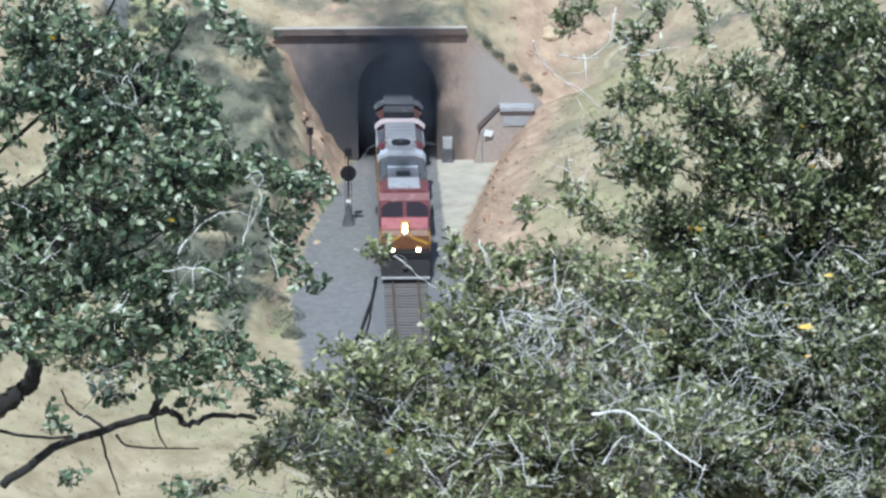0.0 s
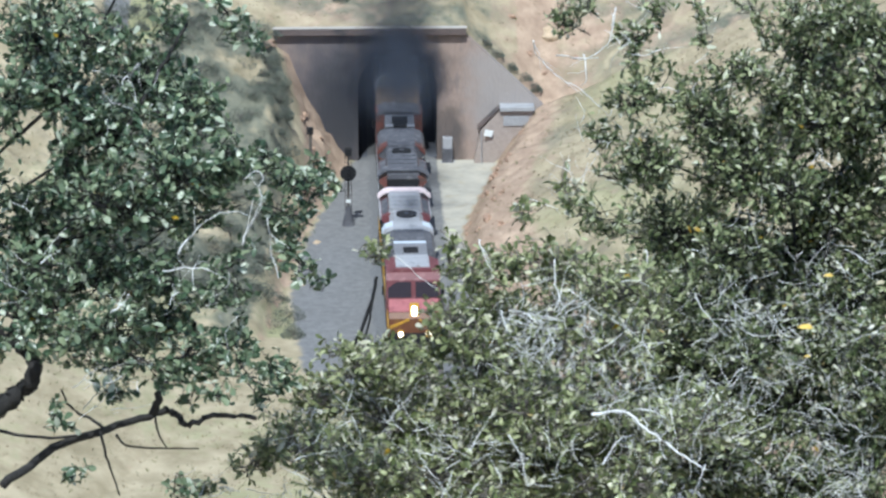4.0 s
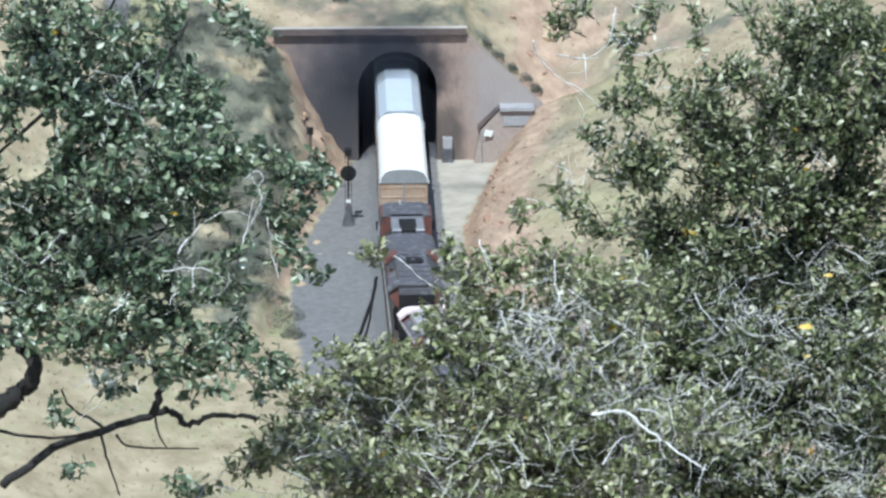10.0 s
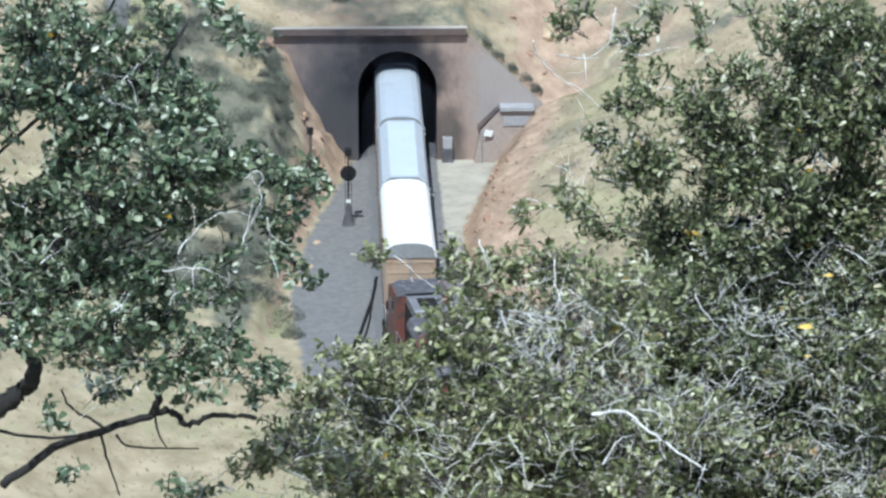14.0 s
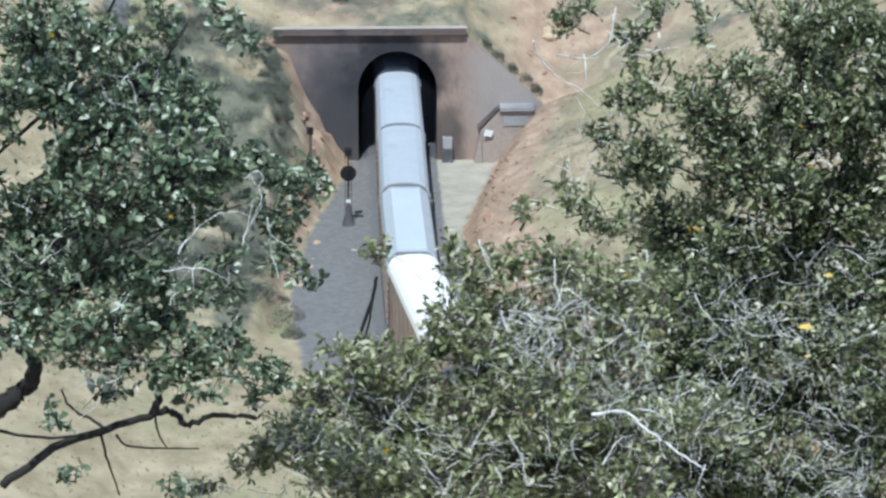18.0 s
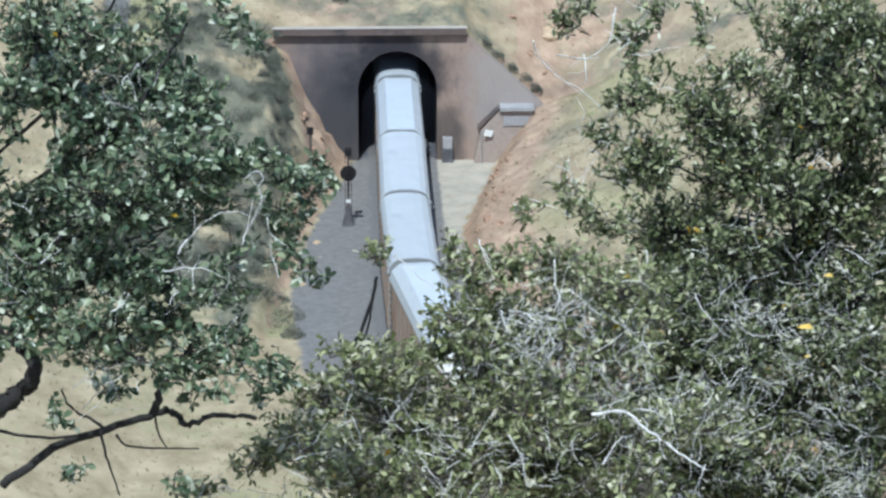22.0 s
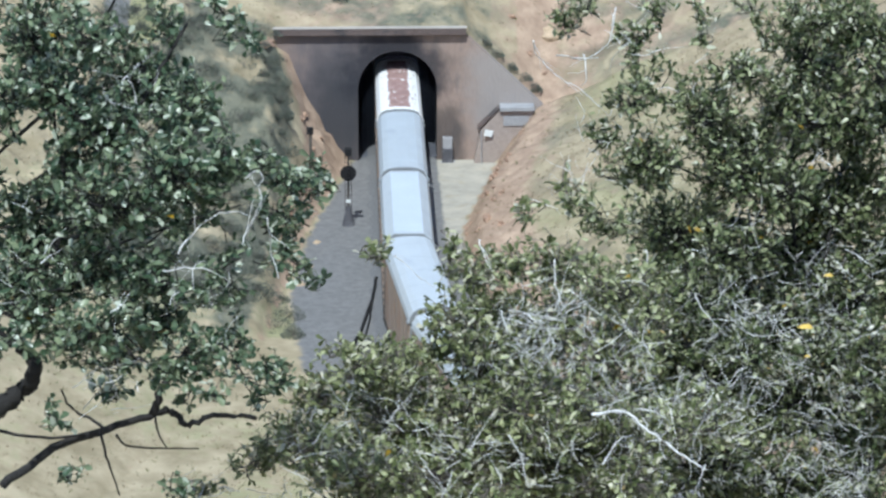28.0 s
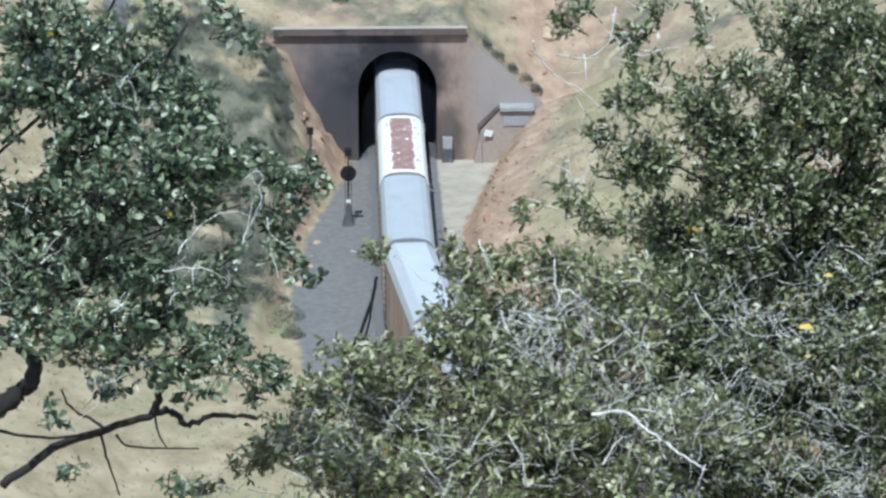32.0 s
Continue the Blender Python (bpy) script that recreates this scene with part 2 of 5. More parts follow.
def cyl(p, q, r, n=12, r2=None):
    return add_cyl(bmesh.new(), p, q, r, n, r2)


def prism(profile, axis, a, b):
    """A closed profile swept along y (pairs x, z) or along x (pairs y, z)."""
    bm = bmesh.new()
    ends = []
    for t in (a, b):
        ends.append([bm.verts.new((u, t, w) if axis == "y" else (t, u, w)) for u, w in profile])
    n = len(profile)
    for i in range(n):
        bm.faces.new((ends[0][i], ends[0][(i + 1) % n], ends[1][(i + 1) % n], ends[1][i]))
    bm.faces.new(ends[0][::-1]), bm.faces.new(ends[1])
    bmesh.ops.recalc_face_normals(bm, faces=bm.faces)
    return bm


def tube(points, radius, sides=6, taper=0.35):
    """Verts and faces of a bent, tapering limb."""
    vs, fs = [], []
    pts = [Vector(p) for p in points]
    n = len(pts)
    for i, p in enumerate(pts):
        d = (pts[min(i + 1, n - 1)] - pts[max(i - 1, 0)]).normalized()
        a = d.orthogonal().normalized()
        b = d.cross(a)
        r = radius * (1 - (1 - taper) * i / (n - 1))
        for k in range(sides):
            t = 2 * math.pi * k / sides
            vs.append(p + r * (math.cos(t) * a + math.sin(t) * b))
        if i:
            o = (i - 1) * sides
            for k in range(sides):
                k2 = (k + 1) % sides
                fs.append((o + k, o + k2, o + sides + k2, o + sides + k))
    fs.append(tuple(range(sides))[::-1]), fs.append(tuple(range((n - 1) * sides, n * sides)))
    return vs, fs


def smooth_line(pts, steps=4, wobble=0.0, rng=random):
    """A Catmull-Rom curve through the points."""
    pts = [Vector(p) for p in pts]
    q = [2 * pts[0] - pts[1], *pts, 2 * pts[-1] - pts[-2]]
    out = []
    for i in range(1, len(q) - 2):
        for k in range(steps):
            t = k / steps
            a, b, c, d = q[i - 1:i + 3]
            p = 0.5 * (2 * b + (c - a) * t + (2 * a - 5 * b + 4 * c - d) * t * t + (3 * b - a - 3 * c + d) * t ** 3)
            out.append(p + Vector((rng.uniform(-1, 1), rng.uniform(-1, 1), rng.uniform(-1, 1))) * wobble)
    return out + [pts[-1]]


def tubes_mesh(name, lines, sides=6):
    vs, fs = [], []
    for pts, r, tp in lines:
        v, f = tube(pts, r, sides, tp)
        o = len(vs)
        vs += v
        fs += [tuple(i + o for i in face) for face in f]
    me = bpy.data.meshes.new(name)
    me.from_pydata(vs, [], fs)
    me.polygons.foreach_set("use_smooth", [True] * len(fs))
    return me


LEAF_V = np.array([(0, 0, 0), (0.34, 0, -0.02), (0.70, 0, -0.05), (0.96, 0, -0.13), (0.36, 0.20, 0.06), (0.74, 0.25, 0.03), (0.36, -0.20, 0.06), (0.74, -0.25, 0.03)])
LEAF_F = [(0, 1, 4), (1, 2, 5, 4), (2, 3, 5), (0, 6, 1), (1, 6, 7, 2), (2, 7, 3)]


def leaves_mesh(name, roots, ways, normals, sizes, material, thin=1.0):
    """Many leaves in one mesh: each has a folded midrib and a drooping tip."""
    n = len(roots)
    ways = ways / np.linalg.norm(ways, axis=1)[:, None]
    side = np.cross(normals, ways)
    side /= np.linalg.norm(side, axis=1)[:, None] + 1e-9
    up = np.cross(ways, side)
    t = LEAF_V[None] * np.array((1, thin, thin))[None, None] * sizes[:, None, None]
    v = roots[:, None] + t[..., :1] * ways[:, None] + t[..., 1:2] * side[:, None] + t[..., 2:] * up[:, None]
    fs = [tuple(i + 8 * k for i in f) for k in range(n) for f in LEAF_F]
    me = bpy.data.meshes.new(name)
    me.from_pydata(v.reshape(-1, 3).tolist(), [], fs)
    me.polygons.foreach_set("use_smooth", [True] * len(fs))
    me.materials.append(material)
    return me


# crown plans fitted to camera view: across, up, half width, half height, in metres
OAK_BOUGHS_A = [(-1.09, 0.58, 0.14, 0.13), (-0.96, 0.58, 0.11, 0.09), (-0.75, 0.61, 0.08, 0.08), (-1.03, 0.44, 0.17, 0.12), (-0.82, 0.49, 0.14, 0.12),
    (-0.69, 0.38, 0.12, 0.12), (-0.91, 0.32, 0.17, 0.12), (-1.00, 0.26, 0.09, 0.09), (-0.73, 0.23, 0.15, 0.12), (-0.58, 0.26, 0.08, 0.09),
    (-0.88, 0.14, 0.18, 0.12), (-1.09, 0.03, 0.14, 0.11), (-0.69, 0.08, 0.14, 0.07), (-0.96, -0.06, 0.20, 0.11), (-0.75, -0.06, 0.14, 0.09),
    (-0.58, -0.09, 0.09, 0.05), (-1.12, -0.15, 0.11, 0.11), (-0.93, -0.20, 0.17, 0.08)]
OAK_BOUGHS_B = [(-0.73, -0.18, 0.14, 0.08), (-0.60, -0.23, 0.11, 0.06), (-0.75, -0.32, 0.09, 0.07), (-0.43, 0.21, 0.09, 0.06), (-0.33, 0.17, 0.05, 0.04),
    (-0.43, 0.11, 0.09, 0.05), (-0.39, -0.03, 0.07, 0.07), (-0.54, -0.01, 0.08, 0.05), (-0.54, 0.58, 0.06, 0.06), (-0.60, 0.64, 0.07, 0.05),
    (-0.50, 0.55, 0.04, 0.04), (-0.90, -0.38, 0.05, 0.04), (-1.03, -0.45, 0.03, 0.04), (-1.16, 0.42, 0.08, 0.12), (-1.16, -0.24, 0.06, 0.06),
    (-0.47, -0.30, 0.05, 0.06), (-1.00, -0.60, 0.07, 0.03), (-0.73, -0.64, 0.07, 0.03)]
OAK_BOUGHS_C = [(-1.09, 0.14, 0.12, 0.09), (-1.12, -0.06, 0.12, 0.11), (-1.03, -0.24, 0.11, 0.06), (-0.61, 0.17, 0.09, 0.08), (-0.55, -0.23, 0.09, 0.05),
    (-0.67, -0.26, 0.11, 0.06), (-0.44, -0.32, 0.05, 0.07), (-0.50, -0.38, 0.04, 0.05), (-1.35, 0.55, 0.17, 0.14), (-1.35, 0.27, 0.17, 0.14),
    (-1.35, 0.00, 0.17, 0.14), (-1.09, 0.80, 0.18, 0.11), (-0.81, 0.79, 0.17, 0.09), (-1.35, -0.24, 0.15, 0.09), (-0.51, 0.24, 0.09, 0.06),
    (-0.38, 0.17, 0.08, 0.07), (-0.47, 0.08, 0.08, 0.06), (-0.36, 0.08, 0.06, 0.05)]
OAK_BOUGHS_D = [(-0.58, 0.02, 0.08, 0.05), (-1.05, 0.17, 0.08, 0.06), (-1.15, 0.21, 0.07, 0.08), (-1.14, 0.33, 0.06, 0.08), (-0.97, 0.36, 0.09, 0.08),
    (-0.34, 0.21, 0.06, 0.06), (-0.42, 0.02, 0.06, 0.05), (-0.67, -0.30, 0.09, 0.05), (-0.55, -0.32, 0.08, 0.05), (-0.34, -0.06, 0.04, 0.04),
    (-0.70, 0.37, 0.08, 0.07), (-0.61, -0.38, 0.05, 0.04), (-0.69, -0.39, 0.05, 0.03), (-0.46, -0.24, 0.06, 0.04), (-0.54, -0.16, 0.07, 0.04),
    (-0.66, -0.14, 0.08, 0.05), (-0.88, -0.38, 0.05, 0.04), (-1.05, -0.44, 0.02, 0.05), (-0.807, 0.107, 0.076, 0.067), (-0.702, 0.213, 0.070, 0.054), (-0.913, 0.168, 0.060, 0.060), (-0.732, 0.289, 0.060, 0.054), (-0.596, 0.213, 0.054, 0.045), (-0.822, -0.059, 0.067, 0.054), (-0.738, 0.621, 0.042, 0.060), (-0.974, 0.621, 0.060, 0.054), (-1.095, 0.440, 0.054, 0.060)]
OAK_BOUGHS_E = [(-0.875, 0.274, 0.064, 0.054), (-0.754, 0.372, 0.067, 0.054), (-0.830, 0.410, 0.060, 0.054), (-0.686, 0.077, 0.060, 0.048), (-0.959, 0.062, 0.067, 0.054)]
SCRUB_BOUGHS_A = [(-0.22, -0.36, 0.16, 0.10), (-0.32, -0.31, 0.08, 0.06), (-0.39, -0.45, 0.12, 0.10), (-0.15, -0.50, 0.19, 0.14), (-0.42, -0.59, 0.17, 0.10),
    (-0.58, -0.64, 0.10, 0.09), (-0.29, -0.68, 0.21, 0.12), (-0.01, -0.66, 0.21, 0.14), (0.08, -0.21, 0.12, 0.10), (0.10, -0.07, 0.10, 0.10),
    (0.04, 0.03, 0.04, 0.04), (0.20, -0.04, 0.10, 0.08), (0.13, -0.33, 0.19, 0.14), (0.24, -0.45, 0.21, 0.14), (0.31, -0.21, 0.17, 0.14),
    (0.34, -0.03, 0.14, 0.10), (0.26, 0.13, 0.06, 0.07), (0.38, 0.19, 0.07, 0.05)]
SCRUB_BOUGHS_B = [(0.34, -0.66, 0.21, 0.14), (0.51, -0.31, 0.19, 0.14), (0.53, -0.10, 0.17, 0.12), (0.58, -0.59, 0.19, 0.14), (-0.22, -0.01, 0.04, 0.05),
    (-0.12, -0.26, 0.04, 0.04), (-0.76, -0.74, 0.10, 0.03), (0.48, -0.49, 0.17, 0.12), (-0.15, -0.69, 0.17, 0.09), (0.06, -0.49, 0.17, 0.12),
    (-0.08, -0.36, 0.10, 0.08), (0.17, -0.17, 0.12, 0.09), (0.69, -0.55, 0.16, 0.10), (0.81, -0.52, 0.16, 0.10), (0.31, -0.55, 0.16, 0.10),
    (0.45, -0.71, 0.14, 0.07), (0.38, -0.89, 0.23, 0.12), (-0.04, -0.89, 0.23, 0.12)]
SCRUB_BOUGHS_C = [(-0.46, -0.87, 0.21, 0.10), (0.72, -0.89, 0.21, 0.12)]
SCRUB_BOUGHS_D = [(0.014, -0.200, 0.080, 0.101), (-0.056, -0.308, 0.080, 0.042), (0.028, -0.054, 0.052, 0.077), (0.089, -0.276, 0.104, 0.080), (-0.021, -0.256, 0.066, 0.070), (-0.202, -0.009, 0.052, 0.073), (0.132, -0.050, 0.080, 0.077), (-0.250, -0.346, 0.080, 0.059), (-0.389, -0.450, 0.087, 0.059), (0.080, -0.607, 0.139, 0.096), (0.254, -0.624, 0.148, 0.096), (0.445, -0.642, 0.148, 0.096), (0.602, -0.694, 0.130, 0.087), (-0.146, -0.642, 0.139, 0.096), (-0.303, -0.676, 0.122, 0.078), (0.167, -0.737, 0.148, 0.070), (0.376, -0.755, 0.148, 0.070), (-0.024, -0.746, 0.139, 0.070)]
TALL_BOUGHS_A = [(0.56, 0.12, 0.13, 0.11), (0.52, 0.38, 0.08, 0.08), (0.62, 0.51, 0.09, 0.10), (0.65, 0.64, 0.07, 0.09), (0.41, 0.76, 0.08, 0.08),
    (0.47, 0.81, 0.06, 0.05), (0.69, 0.30, 0.14, 0.12), (0.86, 0.46, 0.14, 0.14), (0.98, 0.61, 0.11, 0.08), (0.79, 0.08, 0.21, 0.15),
    (1.03, 0.27, 0.21, 0.17), (0.84, -0.15, 0.21, 0.15), (1.13, 0.49, 0.13, 0.13), (1.24, 0.66, 0.15, 0.15), (1.37, 0.76, 0.15, 0.11),
    (1.32, 0.46, 0.19, 0.17), (1.41, 0.21, 0.15, 0.17), (1.20, 0.04, 0.21, 0.17)]
TALL_BOUGHS_B = [(1.35, -0.15, 0.17, 0.17), (1.09, -0.22, 0.21, 0.15), (0.86, -0.41, 0.21, 0.15), (1.16, -0.49, 0.21, 0.15), (1.39, -0.45, 0.15, 0.15),
    (0.90, -0.68, 0.21, 0.15), (1.16, -0.74, 0.21, 0.13), (1.39, -0.70, 0.13, 0.15), (0.86, 0.80, 0.05, 0.05), (1.03, 0.80, 0.05, 0.05),
    (1.15, 0.78, 0.08, 0.08), (0.65, -0.79, 0.17, 0.09), (1.43, -0.30, 0.11, 0.13), (0.75, -0.30, 0.19, 0.13), (0.98, 0.00, 0.19, 0.13),
    (1.47, -0.07, 0.11, 0.15), (1.47, 0.49, 0.11, 0.15), (1.01, -0.34, 0.17, 0.11)]
TALL_BOUGHS_C = [(1.26, -0.34, 0.17, 0.11), (1.03, -0.57, 0.17, 0.11), (0.75, -0.49, 0.15, 0.11), (1.32, -0.60, 0.17, 0.11), (1.43, -0.83, 0.11, 0.09),
    (1.03, -0.83, 0.15, 0.08), (0.96, 0.36, 0.15, 0.13), (1.13, 0.21, 0.15, 0.13), (1.66, 0.64, 0.21, 0.19), (1.66, 0.27, 0.21, 0.19),
    (1.66, -0.11, 0.21, 0.19), (1.66, -0.53, 0.21, 0.19), (1.32, 0.98, 0.25, 0.13), (1.26, -0.96, 0.25, 0.13), (0.64, 0.72, 0.08, 0.09),
    (0.69, 0.57, 0.09, 0.11), (0.72, 0.79, 0.08, 0.06), (0.78, 0.52, 0.09, 0.09)]
TALL_BOUGHS_D = [(0.89, 0.72, 0.08, 0.08), (1.43, 0.72, 0.13, 0.11), (1.26, 0.78, 0.13, 0.09), (1.46, 0.59, 0.11, 0.11), (1.35, 0.12, 0.15, 0.13),
    (1.44, 0.02, 0.13, 0.11), (1.24, 0.17, 0.11, 0.09), (0.58, 0.25, 0.09, 0.07), (1.09, 0.72, 0.09, 0.08), (1.240, 0.437, 0.113, 0.113), (1.391, 0.399, 0.094, 0.113), (1.164, 0.531, 0.094, 0.083), (1.315, 0.607, 0.094, 0.094), (1.032, 0.342, 0.106, 0.094)]
# open places in the crowns, fitted likewise
OAK_GAPS = [(-0.581, 0.497, 0.088, 0.054), (-0.497, 0.440, 0.094, 0.088), (-0.414, 0.364, 0.106, 0.073), (-0.361, 0.561, 0.121, 0.136), (-0.664, 0.606, 0.033, 0.057), (-0.822, 0.640, 0.051, 0.036), (-1.125, 0.228, 0.070, 0.057), (-1.113, 0.346, 0.039, 0.030), (-0.618, 0.024, 0.064, 0.039), (-0.535, 0.077, 0.039, 0.045), (-0.513, -0.021, 0.033, 0.051), (-0.623, -0.180, 0.060, 0.030), (-0.445, -0.180, 0.097, 0.079), (-0.686, -0.059, 0.045, 0.027), (-0.293, 0.032, 0.091, 0.091)]
SCRUB_GAPS = [(-0.163, -0.172, 0.080, 0.080), (-0.320, -0.137, 0.087, 0.104), (-0.529, -0.346, 0.104, 0.087), (0.184, 0.245, 0.104, 0.104), (-0.233, -0.207, 0.070, 0.045), (-0.120, -0.250, 0.024, 0.028)]
TALL_GAPS = [(0.550, 0.168, 0.049, 0.087), (0.333, 0.361, 0.113, 0.087), (0.786, 0.748, 0.060, 0.064), (0.956, 0.716, 0.087, 0.057), (0.748, 0.550, 0.030, 0.045), (0.673, 0.626, 0.026, 0.057), (0.427, 0.550, 0.083, 0.076)]
OAK_LIMBS = [
    (0.018, [(-1.19, -0.64), (-1.06, -0.54), (-0.93, -0.49), (-0.78, -0.45), (-0.74, -0.44), (-0.68, -0.47), (-0.62, -0.45), (-0.51, -0.46)]),
    (0.007, [(-1.22, -0.49), (-1.09, -0.51), (-0.96, -0.50), (-0.91, -0.49)]),
    (0.017, [(-0.78, -0.45), (-0.76, -0.38), (-0.73, -0.32), (-0.69, -0.27), (-0.67, -0.20)]),
    (0.010, [(-0.76, -0.33), (-0.85, -0.27), (-0.91, -0.18)]),
    (0.040, [(-1.23, -0.45), (-1.15, -0.39), (-1.11, -0.35), (-1.11, -0.29), (-1.17, -0.25), (-1.25, -0.18)]),
    (0.006, [(-0.92, -0.49), (-0.90, -0.57), (-0.88, -0.67)]),
    (0.007, [(-0.91, -0.49), (-0.96, -0.46), (-1.01, -0.43), (-1.03, -0.38)]),
    (0.005, [(-0.88, -0.50), (-0.85, -0.53), (-0.75, -0.54), (-0.66, -0.54)]),
    (0.005, [(-0.78, -0.45), (-0.77, -0.50), (-0.75, -0.54)]),
    (0.005, [(-0.72, -0.32), (-0.69, -0.33), (-0.66, -0.33)]),
    (0.012, [(-1.19, -0.27), (-1.09, -0.09), (-1.00, 0.09), (-0.88, 0.27), (-0.76, 0.49), (-0.69, 0.61)]),
    (0.007, [(-1.09, -0.09), (-0.91, 0.00), (-0.73, 0.06), (-0.55, 0.12)]),
    (0.008, [(-1.00, 0.09), (-1.05, 0.36), (-1.03, 0.58)])]
SCRUB_DEAD = [
    [(0.46, -0.51), (0.56, -0.50), (0.62, -0.55), (0.69, -0.60), (0.76, -0.65), (0.81, -0.68)],
    [(0.18, -0.19), (0.20, -0.25), (0.25, -0.31), (0.31, -0.37)],
    [(0.20, -0.19), (0.28, -0.20), (0.37, -0.22)],
    [(0.26, -0.20), (0.32, -0.25), (0.34, -0.31), (0.30, -0.37)],
    [(-0.15, -0.02), (-0.11, -0.05), (-0.07, -0.09), (-0.02, -0.12)],
    [(0.60, -0.49), (0.67, -0.51), (0.70, -0.55), (0.65, -0.59)],
    [(0.49, -0.66), (0.54, -0.59), (0.59, -0.57)],
    [(0.20, -0.57), (0.24, -0.64), (0.26, -0.73)],
    [(0.11, 0.03), (0.13, -0.03), (0.15, -0.07)],
    [(0.34, -0.03), (0.35, -0.13), (0.38, -0.20)]]
TALL_DEAD = [
    [(0.30, 0.70), (0.32, 0.64), (0.38, 0.58), (0.45, 0.54), (0.51, 0.49), (0.60, 0.40)],
    [(0.47, 0.65), (0.48, 0.58), (0.46, 0.54)],
    [(0.38, 0.65), (0.45, 0.64), (0.52, 0.64)],
    [(0.58, 0.81), (0.56, 0.70), (0.51, 0.65)],
    [(0.84, -0.15), (0.88, -0.22), (0.95, -0.29)],
    [(0.68, 0.00), (0.69, -0.07)],
    [(0.95, -0.22), (1.04, -0.29), (1.18, -0.27)]]
TALL_LIMBS = [
    (0.011, [(1.54, 0.72), (1.32, 0.55), (1.20, 0.46), (1.17, 0.21), (1.19, 0.00)]),
    (0.012, [(1.54, 0.46), (1.35, 0.27), (1.30, 0.04), (1.24, -0.22)])]
OAK_DEAD = [
    [(-0.71, -0.01), (-0.66, 0.05), (-0.61, 0.09), (-0.56, 0.10), (-0.52, 0.09)],
    [(-0.54, 0.01), (-0.52, 0.06), (-0.49, 0.12), (-0.49, 0.16), (-0.52, 0.19)],
    [(-0.47, 0.08), (-0.46, 0.00), (-0.44, -0.08)],
    [(-0.75, -0.06), (-0.68, -0.05), (-0.62, -0.06), (-0.57, -0.09)],
    [(-0.89, -0.17), (-0.86, -0.15), (-0.84, -0.12)],
    [(-1.08, -0.04), (-1.02, 0.00)],
    [(-0.53, 0.19), (-0.50, 0.21), (-0.48, 0.19), (-0.50, 0.16)]]
SCRUB_TANGLES = [(0.59, -0.52, 0.10, 0.05), (0.71, -0.60, 0.12, 0.07), (0.83, -0.48, 0.10, 0.09), (0.51, -0.41, 0.09, 0.07), (0.37, -0.27, 0.06, 0.09),
    (0.25, -0.25, 0.05, 0.10), (0.11, -0.31, 0.08, 0.07), (0.68, -0.55, 0.15, 0.09), (0.54, -0.56, 0.10, 0.07), (-0.25, -0.55, 0.10, 0.10),
    (0.44, -0.22, 0.07, 0.10), (0.23, -0.34, 0.10, 0.07), (-0.01, -0.41, 0.09, 0.07), (-0.36, -0.56, 0.12, 0.09), (-0.10, -0.58, 0.12, 0.09), (-0.25, -0.68, 0.14, 0.07), (0.05, -0.64, 0.12, 0.08), (0.45, -0.66, 0.14, 0.07)]
TALL_TANGLES = [(0.82, -0.19, 0.10, 0.09), (0.90, -0.32, 0.11, 0.09), (1.02, -0.30, 0.11, 0.06), (1.31, -0.52, 0.11, 0.11), (1.39, -0.72, 0.07, 0.09),
    (0.72, 0.42, 0.07, 0.08), (1.33, 0.50, 0.08, 0.11), (0.87, 0.21, 0.11, 0.11), (1.18, 0.08, 0.09, 0.13), (0.96, -0.63, 0.09, 0.09),
    (1.02, -0.05, 0.13, 0.11), (1.18, -0.15, 0.11, 0.09), (1.33, -0.30, 0.11, 0.11), (1.11, -0.37, 0.11, 0.07), (0.87, 0.02, 0.09, 0.09),
    (0.68, -0.22, 0.11, 0.09), (1.24, 0.21, 0.11, 0.11), (0.96, -0.46, 0.13, 0.09)]
TALL_TANGLES_B = [(1.20, -0.59, 0.13, 0.11), (1.15, -0.74, 0.15, 0.07), (1.37, -0.07, 0.09, 0.11), (1.03, -0.18, 0.11, 0.09), (1.29, -0.39, 0.11, 0.09), (1.249, 0.361, 0.132, 0.113), (1.353, 0.493, 0.094, 0.113), (1.164, 0.040, 0.113, 0.094), (1.353, 0.077, 0.094, 0.113), (1.391, -0.338, 0.076, 0.113), (1.259, -0.735, 0.113, 0.076), (1.334, -0.811, 0.094, 0.038), (1.126, 0.266, 0.094, 0.113)]


# ---- track ----
BEND_AT, BEND_R = 33.0, 125.0


def track(s):
    """Centre of the track s metres out of the tunnel; it bends to the right."""
    if s < BEND_AT:
        return Vector((0, -s, 0))
    a = (s - BEND_AT) / BEND_R
    return Vector((BEND_R * (1 - math.cos(a)), -BEND_AT - BEND_R * math.sin(a), 0))


def track_pose(s, wheelbase=0.0, z=0.0):
    a, b = track(s - wheelbase / 2), track(s + wheelbase / 2 + (0 if wheelbase else 0.01))
    d = b - a
    return pose((a.x + b.x) / 2, (a.y + b.y) / 2, z, 0, 0, math.degrees(math.atan2(d.x, -d.y)))


# ---- ground ----
def lerp_table(x, xs, ys):
    return float(np.interp(x, xs, ys))


def toe_left(y):
    return lerp_table(y, [-200, -90, -60, -38, -18, -8, 0, 40], [-30, -26, -15, -8.2, -6.2, -4.6, -3.3, -3.3])


def toe_right(y):
    return lerp_table(y, [-200, -90, -60, -40, -25, -16, -8.6, -3.9, 0, 40], [120, 50, 14, 6.4, 3.5, 3.9, 5.2, 6.1, 6.7, 6.7])


